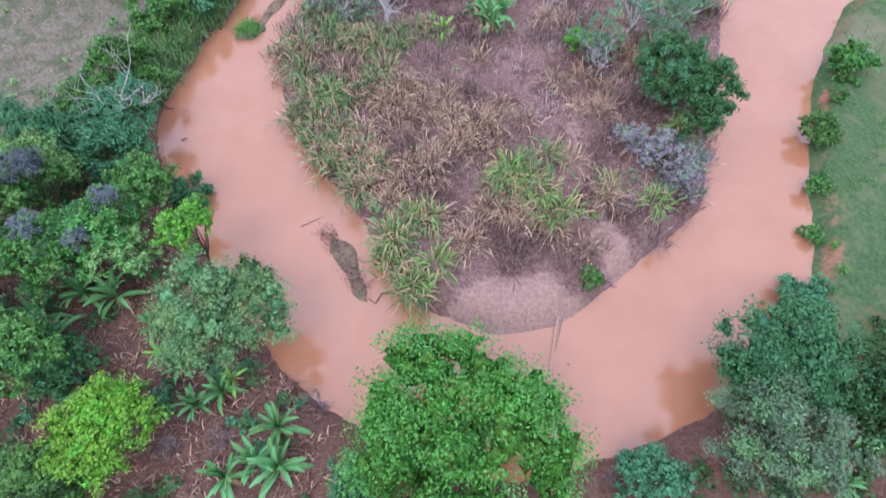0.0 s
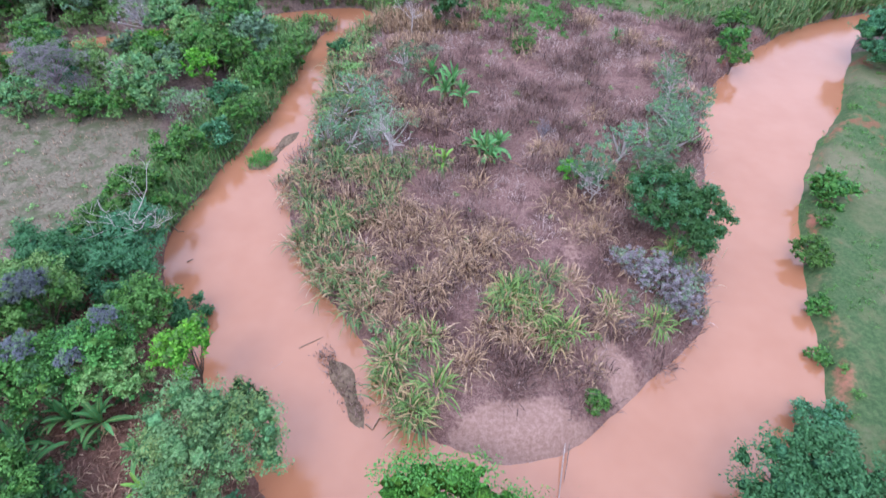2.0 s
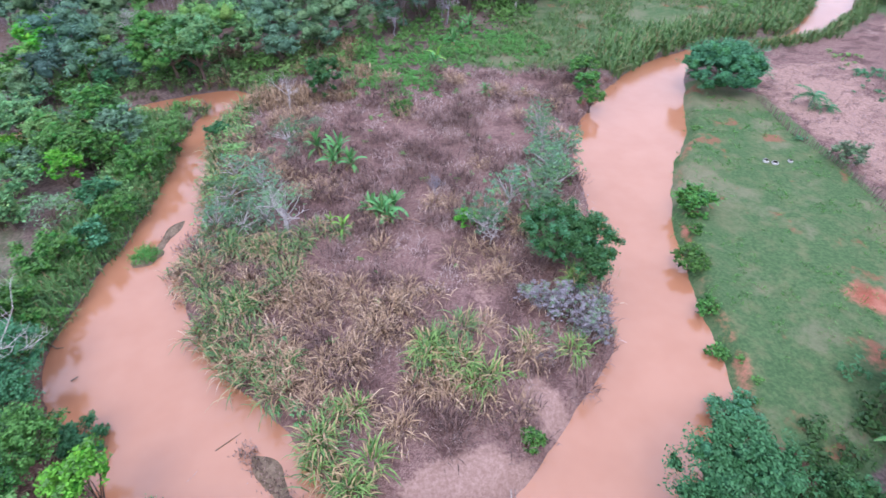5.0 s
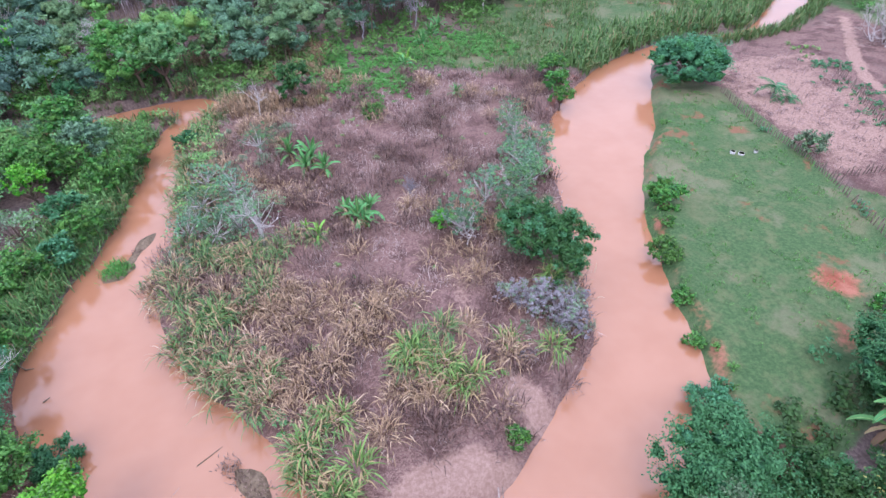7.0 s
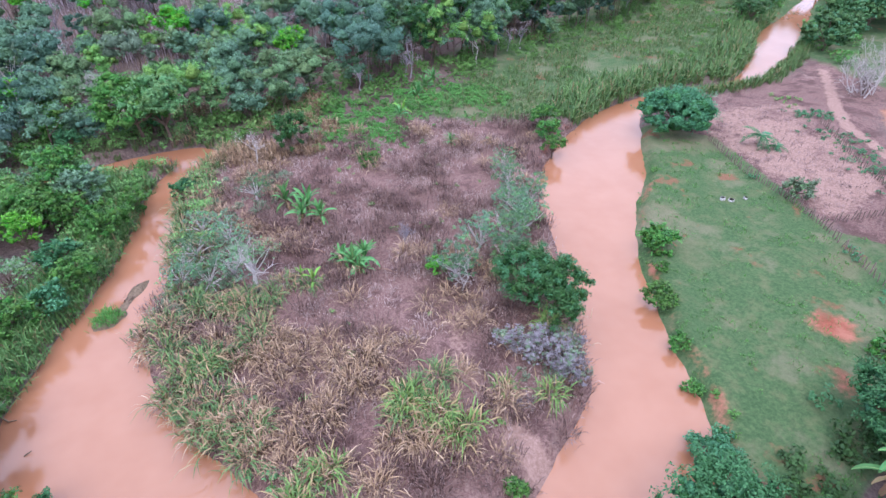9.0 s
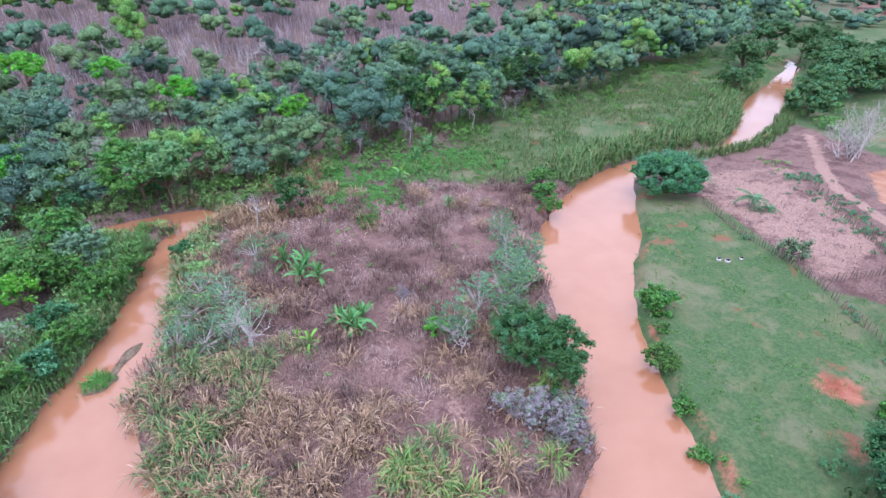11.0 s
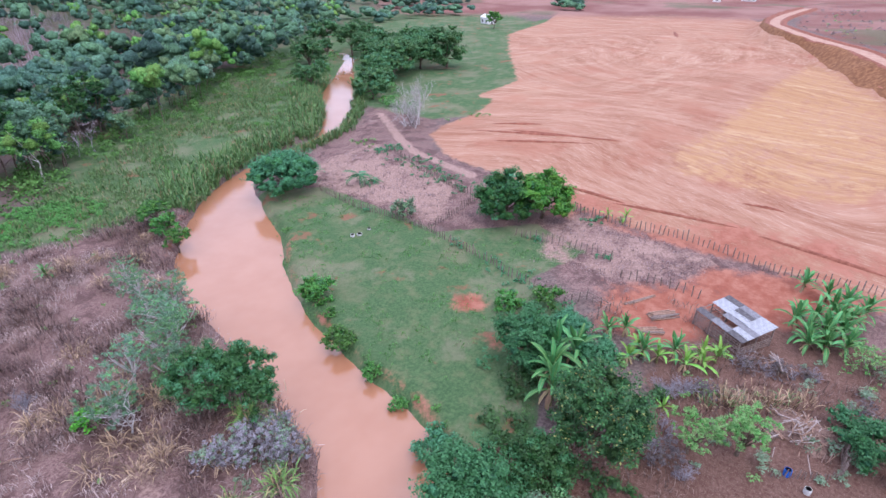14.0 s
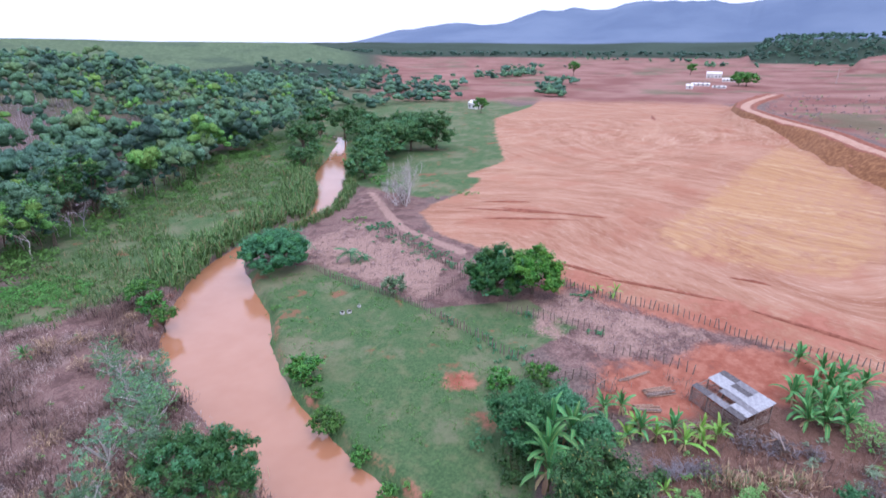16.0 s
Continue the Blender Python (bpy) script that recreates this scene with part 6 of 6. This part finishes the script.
def mound(name, x, y, length, width, tall, turn, mat, label, category, z=None, wobble=0.25):
    """A low uneven heap."""
    n, m = 26, 9
    ob = thing(name, x, y, ground_z(x, y) if z is None else z, label, category, turn=turn)
    rng = np.random.default_rng(int(abs(x * 7 + y)))
    u, w = np.meshgrid(np.linspace(0, 1, n), np.linspace(-1, 1, m), indexing="ij")
    edge = np.sin(np.pi * np.clip(u, 0.02, 0.98)) ** 0.5 * (1 + wobble * np.sin(u * 9 + x))
    px, py = (u - 0.5) * length, w * width / 2 * edge + wobble * np.sin(u * 5 + y) * width * 0.6
    pz = tall * (1 - w ** 2) * edge * (0.8 + 0.4 * rng.random(u.shape)) - 0.12
    i, j = np.meshgrid(np.arange(n - 1), np.arange(m - 1), indexing="ij")
    k = (i * m + j).ravel()
    part("body", mesh_from("body", np.stack([px.ravel(), py.ravel(), pz.ravel()], 1), np.stack([k, k + m, k + m + 1, k + 1], 1), [mat], soft=True), ob)
    return ob


# ---- in the river ----
mound("mudbank", -7.1, 18.9, 6.6, 1.9, 0.35, -57, MUD, "narrow mud bank with drowned grass in the water", "mud bank", 0.0)
mound("mudbank", -17.6, 48.4, 6.0, 1.5, 0.35, 62, MUD, "narrow mud bank in the muddy water", "mud bank", 0.0)
mound("mudbank", -19.2, 45.4, 3.4, 2.4, 0.45, 60, MUD, "grassy islet in the muddy river", "mud bank", 0.0)
rrng = np.random.default_rng(14)


def tufts(name, rows, count, length, mat, label):
    base = np.array([(x, y, 0.1) for x, y in rows])
    stuff(name, [blades(rrng, base, count, length, 0.06, 0.9, 0.4)], mat, label, "grass")


tufts("islet_grass", [(-20.0, 45.0), (-19.3, 45.8), (-19.5, 46.4), (-20.1, 45.7), (-19.0, 44.8), (-18.6, 45.6)], 90, 0.8, LEAF["mid"], "green grass on a river islet")
tufts("drowned_grass", [(-8.8, 21.3), (-8.2, 20.5), (-7.6, 19.6), (-7.1, 18.8), (-6.6, 18.0), (-6.0, 17.2), (-9.1, 21.9)], 70, 0.4, CANE["brown"], "drowned brown grass on a mud bank")
tufts("drowned_weeds", [(-16.4, 45.9), (-15.3, 47.4), (-15.0, 48.6), (-17.9, 48.0), (-15.6, 38.2)], 30, 0.4, CANE["brown"], "drowned dark weeds in the water")


def driftwood(path, r, label, mat=None):
    x, y = path[0][:2]
    ob = thing("driftwood", x, y, 0, label, "branch")
    p = np.array([(q[0] - x, q[1] - y, q[2]) for q in path])
    part("branch", mesh_from("branch", *tube(p, np.linspace(r, r * 0.5, len(p)), 6), [mat or WOOD]), ob)


driftwood([(8.1, 14.6, 0.9), (7.7, 13, 0.5), (7.2, 11, 0.3), (6.9, 9.4, 0.4)], 0.05, "weathered pole reaching out over the water", WOOD_PALE)
driftwood([(8.4, 14.6, 0.8), (8.1, 13.4, 0.4), (7.8, 12.4, 0.1)], 0.04, "thin weathered pole reaching out over the water", WOOD)
driftwood([(-5.4, 16.3, 0.08), (-4.9, 15.9, 0.1), (-4.5, 16.7, 0.12), (-3.8, 16.8, 0.08), (-2.8, 16.9, 0.15)], 0.06, "dark crooked branch lying in the water", MUD)
driftwood([(-13.8, 19.9, -0.04), (-12.5, 21, -0.012), (-11.2, 22.4, -0.04)], 0.03, "half-sunken thin branch in the water")
driftwood([(-11.2, 22.5, 0.0), (-10.3, 23, 0.04), (-9.5, 23.5, 0.0)], 0.05, "half-sunken dark branch in the water", MUD)
driftwood([(-22.7, 31.3, 0.05), (-22.2, 31.5, 0.2)], 0.06, "dark stump tip above the water", MUD)
driftwood([(-25.4, 35.6, 0.3), (-24.7, 35, 0.15), (-24.2, 35.1, 0.02)], 0.08, "dark snag hanging from the bank", MUD)
tree(8.4, 11.6, 0.5, 0.9, "teal", "small leafy branch afloat beside a pole", name="shrub", size=0.2)
for x, y, z, a, l in [(1.5, 49.5, 1.9, 30, 3.5), (0.5, 48.5, 1.9, 70, 3.0), (-0.5, 49.8, 1.9, 110, 2.8), (1.8, 47.6, 1.9, 150, 2.4), (6.5, 43.2, 1.9, -40, 2.2), (27, 68, 1.8, 20, 2.2)]:
    driftwood([(x, y, z), (x + l * 0.5 * math.cos(radians(a)), y + l * 0.5 * math.sin(radians(a)), z + 0.25), (x + l * math.cos(radians(a)), y + l * math.sin(radians(a)), z + 0.1)], 0.07, "pale fallen dry stalk in the field", WOOD_RED)

# ---- the heap and planks in the yard ----
mound("chip_heap", 41.6, -9.0, 5.4, 4.4, 0.9, 20, DIRT, "brown heap of wood chips and husks", "heap")
fence([(38.0, -11.6), (40.5, -11.9), (42.8, -12.3), (46, -15)], 0.28, "palisade of dark planks behind a heap")
fence([(35.4, -7.2), (37.2, -10.8), (38.0, -11.6)], 0.3, "low palisade of planks beside a heap", scale=0.6)
log_pile(41.4, -8.2, 40, 10, 1.6, "cut stakes thrown on a heap", 1)


def stick_heap(x, y, count, spread, label):
    rng = np.random.default_rng(int(abs(x * 19 + y * 7)))
    ob = thing("stick_heap", x, y, ground_z(x, y), label, "stick heap")
    for k in range(count):
        a, l = rng.uniform(0, 2 * np.pi), rng.uniform(0.7, 2.0)
        u, w = rng.normal(size=2) * spread
        z = 0.15 + 0.9 * math.exp(-(u * u + w * w) / (spread * spread * 2)) + rng.uniform(0, 0.15)
        dx, dy, dz = math.cos(a) * l / 2, math.sin(a) * l / 2, rng.normal() * 0.18
        me = beam((u - dx, w - dy, z - dz), (u + dx, w + dy, z + dz), rng.uniform(0.03, 0.06), WOOD_PALE if rng.random() < 0.5 else WOOD_RED, 5)
        me.name = "stick"
        part("stick", me, ob)


stick_heap(41.2, -8.8, 70, 1.3, "heap of pale split sticks and husks on bare soil")
stick_heap(49.0, -7.0, 14, 0.8, "broken pale branches on a brush heap")
cane_row = np.array([(40.3, -2.2), (40.9, -3.6), (41.6, -4.6), (42.4, -5.7), (43.0, -7.2), (43.6, -6.4), (44.2, -8.4), (44.8, -9.4), (42.0, -3.4), (43.9, -5.2)])
cane_base = np.c_[cane_row, on_ground(cane_row[:, 0], cane_row[:, 1])]
stuff("yard_cane", [tussocks(srng, cane_base, 40, 1.6, 0.07, 0.4, 0.6)], CANE["straw"], "row of dry cane stalks in the yard", "cane grass")
stuff("yard_cane_green", [tussocks(srng, cane_base[::2] + [0.4, 0.5, 0], 24, 1.3, 0.08, 0.4, 0.9)], CANE["green"], "green cane leaves among dry stalks in the yard", "cane grass")


for x, y, l, w, a in [(103, 42, 24, 1.4, -72), (106, 34, 26, 1.2, -80), (99.5, 36, 22, 1.0, -66), (109, 46, 12, 1.0, -60), (86.8, -3.5, 6, 0.8, 88), (262, 40, 28, 2.0, 12), (77.5, 8, 18, 0.8, 92), (75, -10, 16, 0.8, 75), (79, 20, 12, 0.9, 80)]:
    mound("soil_windrow", x, y, l, w, 0.4, a, RED_EARTH_AND_SHADE, "long low windrow of dark red scraped earth", "earth bank", wobble=0.1)

# ---- the dirt road along the cut ----
SCARP = bark_material("eroded_orange_cut", (0.150, 0.060, 0.026), (0.310, 0.145, 0.068), 0.9)
ROADBED = bark_material("pale_dirt_road", (0.330, 0.180, 0.128), (0.450, 0.285, 0.210), 0.6)


def dirt_road():
    line = BANK[(BANK[:, 0] > 104) & (BANK[:, 0] < 420)][:, :2]
    way = unit(np.gradient(line, axis=0))
    right = np.stack([way[:, 1], -way[:, 0]], 1)
    across = [-1.5, 0.3, 1.6, 2.8, 4, 5.2, 6.2, 7, 8.2, 9.4, 10.2, 10.8, 11.8, 13, 13.8, 14.4, 15.2, 16.2, 17.6]
    lift = [-0.7, 0.1, 0.4, 0.7, 1.0, 1.2, 1.4, 1.5, 1.0, 0.5, 0.42, 0.52, 0.42, 0.5, 0.45, 0.9, 1.0, 0.5, -0.7]
    tight = 0.85 - 0.62 * smooth(205, 230, line[:, 0])
    rows = []
    for e, h in zip(across, lift):
        p = line + right * (np.where(e < 7, 7 - (7 - e) * tight, e) + fbm(line[:, 0], line[:, 1] + e, 9, 2) * (1.6 if 0 < e < 7 else 0.5))[:, None]
        z = on_ground(p[:, 0], p[:, 1]) + h + (1.4 * fbm(p[:, 0] * 1.7, p[:, 1], 3, 3) * (0.3 < e < 6.5) + 0.25 * fbm(p[:, 0], p[:, 1], 2, 2)) * (h > 0)
        rows.append(np.c_[p, z])
    n, m = len(across), len(line)
    i, j = np.meshgrid(np.arange(n - 1), np.arange(m - 1), indexing="ij")
    k = (i * m + j).ravel()
    # slot 1: dark red earth; beside the cut it paints in the cut's shadow
    slots = np.array([0 if e < 5.6 else 1 if e < 9 else 2 if e < 13.5 else 1 for e in across[:-1]])[i.ravel()]
    me = mesh_from("dirt_road", np.vstack(rows), np.stack([k, k + 1, k + m + 1, k + m], 1), [SCARP, RED_EARTH_AND_SHADE, ROADBED], slots, soft=True)
    tagged(new("road", me), "pale dirt road above an eroded orange cut", "dirt road", kind="structure")


dirt_road()

# ---- far houses, trees and poles on the plain ----
WHITEWASH = bark_material("whitewash", (0.62, 0.60, 0.58), (0.74, 0.72, 0.70), 0.5)
TILE = bark_material("clay_roof", (0.22, 0.10, 0.07), (0.36, 0.19, 0.13), 1.5)
PANE = bark_material("dark_window", (0.03, 0.03, 0.035), (0.05, 0.05, 0.06), 1.0)


def box(x0, y0, z0, x1, y1, z1):
    v = [(x, y, z) for z in (z0, z1) for x, y in ((x0, y0), (x1, y0), (x1, y1), (x0, y1))]
    return v, [[3, 2, 1, 0], [4, 5, 6, 7], [0, 1, 5, 4], [1, 2, 6, 5], [2, 3, 7, 6], [3, 0, 4, 7]]


def house(x, y, turn, length, width, tall, label, roof=None):
    ob = thing("house", x, y, ground_z(x, y) - 0.2, label, "house", turn=turn)
    part("wall", mesh_from("wall", *box(-length / 2, -width / 2, 0, length / 2, width / 2, tall), [WHITEWASH]), ob)
    o, top = 0.4, tall + width * 0.28
    v = [(-length / 2 - o, -width / 2 - o, tall - 0.1), (length / 2 + o, -width / 2 - o, tall - 0.1), (length / 2 + o, width / 2 + o, tall - 0.1), (-length / 2 - o, width / 2 + o, tall - 0.1),
         (-length / 2 - o, 0, top), (length / 2 + o, 0, top)]
    part("roof", mesh_from("roof", v, [[0, 1, 5, 4], [2, 3, 4, 5]], [roof or TILE], tris=[[1, 2, 5], [3, 0, 4]]), ob)
    n = max(1, int(length / 3))
    for s in (-1, 1):
        for k in range(n):
            wx, wy = (k + 0.5) / n * length - length / 2, s * width / 2
            window = part("window", mesh_from("window", *box(wx - 0.58, wy - 0.05, 0.92, wx + 0.58, wy + 0.05, 2.18), [WOOD]), ob)
            part("pane", mesh_from("pane", *box(wx - 0.5, wy - 0.08, 1.0, wx + 0.5, wy + 0.08, 2.1), [PANE]), window)
    part("door", mesh_from("door", *box(-length / 2 - 0.05, -0.45, 0, -length / 2 + 0.05, 0.45, 2.1), [PANE]), ob)


house(653, 46, 100, 14, 7, 4.5, "white house on the red plain", WHITEWASH)
house(592, 28, 95, 12, 4, 2.4, "low white building beside a road", WHITEWASH)
house(524, 46, 95, 14, 3, 1.8, "low white walled enclosure on the plain", WHITEWASH)
house(482, 50, 100, 5, 4, 2.6, "small white building on the plain", WHITEWASH)
house(500, 30, 95, 10, 2, 1.6, "long low white wall on the plain", WHITEWASH)
house(281, 139, 60, 7, 5, 3.4, "small white house behind a tree", WHITEWASH)
for x, y, zc, r in [(262.7, 126.5, 7, 4.5), (642, 192, 12, 8), (709, 75, 10, 7), (533, 12, 8, 9), (545, 18, 8, 8)]:
    tree(x, y, ground_z(x, y) + zc - 2, r, "mid", "single green tree on the open plain", size=1.2)


def far_woods():
    rng = np.random.default_rng(88)
    pile = Pile()

    def add(x, y, r, tall, m, size, slot, slim=1.0):
        z = ground_z(x, y)
        cc, cr = CLUMPS[int(rng.integers(14))]
        for c, w in zip(cc[::3], cr[::3]):
            pile.add(PROTO["rough"][int(rng.integers(14))] * w * r * 1.5 + c * [r, r, r * slim] + [x, y, z + tall], ROUGH[1], slot + 3)
        pile.add(*leaf_cloud(rng, cc * [r, r, r * slim] + [x, y, z + tall], cr * r, m // 2, size * 0.8, 0.4, 0.2), slot)

    for px, py, wide, n in [(583, 248, 26, 26), (372, 128, 9, 8), (400, 134, 9, 6), (360, 221, 22, 16), (338, 238, 22, 16), (1215, 155, 50, 12), (1397, 86, 60, 12), (1476, -55, 80, 26),
                            (805, 306, 40, 12), (540, 255, 30, 14), (1264, 324, 90, 12), (620, 238, 16, 9), (300, 190, 25, 16), (270, 205, 25, 16), (420, 250, 35, 14), (980, 60, 40, 9), (1100, -80, 60, 14), (505, 158, 14, 14), (421, 145, 5, 4), (720, 300, 40, 14), (660, 270, 24, 10)]:
        for k in range(n):
            add(px + rng.normal() * wide * 0.5, py + rng.normal() * wide * 0.5, rng.uniform(2.5, 6), rng.uniform(2, 5), 100, 0.9, int(rng.choice(3, p=[0.5, 0.3, 0.2])))
    for k in range(380):
        a, r = radians(rng.uniform(88.5, 104)), rng.uniform(1180, 1420)
        add(r * math.sin(a), r * math.cos(a), rng.uniform(3.5, 6), rng.uniform(3, 6), 40, 1.7, int(rng.choice(3, p=[0.0, 0.4, 0.6])), 1.4)
    for k in range(220):
        a, r = radians(rng.uniform(47, 100)), rng.uniform(1480, 1560)
        add(r * math.sin(a), r * math.cos(a), rng.uniform(6, 9), rng.uniform(5, 8), 16, 6, 2)
    for k in range(120):
        a, r = radians(rng.uniform(42, 56)), rng.uniform(380, 700)
        add(r * math.sin(a), r * math.cos(a), rng.uniform(4, 7), rng.uniform(3, 6), 80, 1.3, int(rng.choice(3)))
    tagged(new("far_woods", pile.mesh("far_woods", [WOODLAND[k] for k in ("mid", "teal", "dark")] + [WOODMASS[k] for k in ("mid", "teal", "dark")], True)), "distant dark green woods and plantations", "woods", kind="stuff")


far_woods()
pole_ob = thing("utility_pole", 560, -52, ground_z(560, -52), "pale utility pole on the plain", "utility pole")
part("pole", beam((0, 0, -0.3), (0, 0, 12), 0.16, BARK_PALE), pole_ob)
part("crossarm", beam((0, -1.0, 11.2), (0, 1.0, 11.2), 0.1, BARK_PALE), pole_ob)
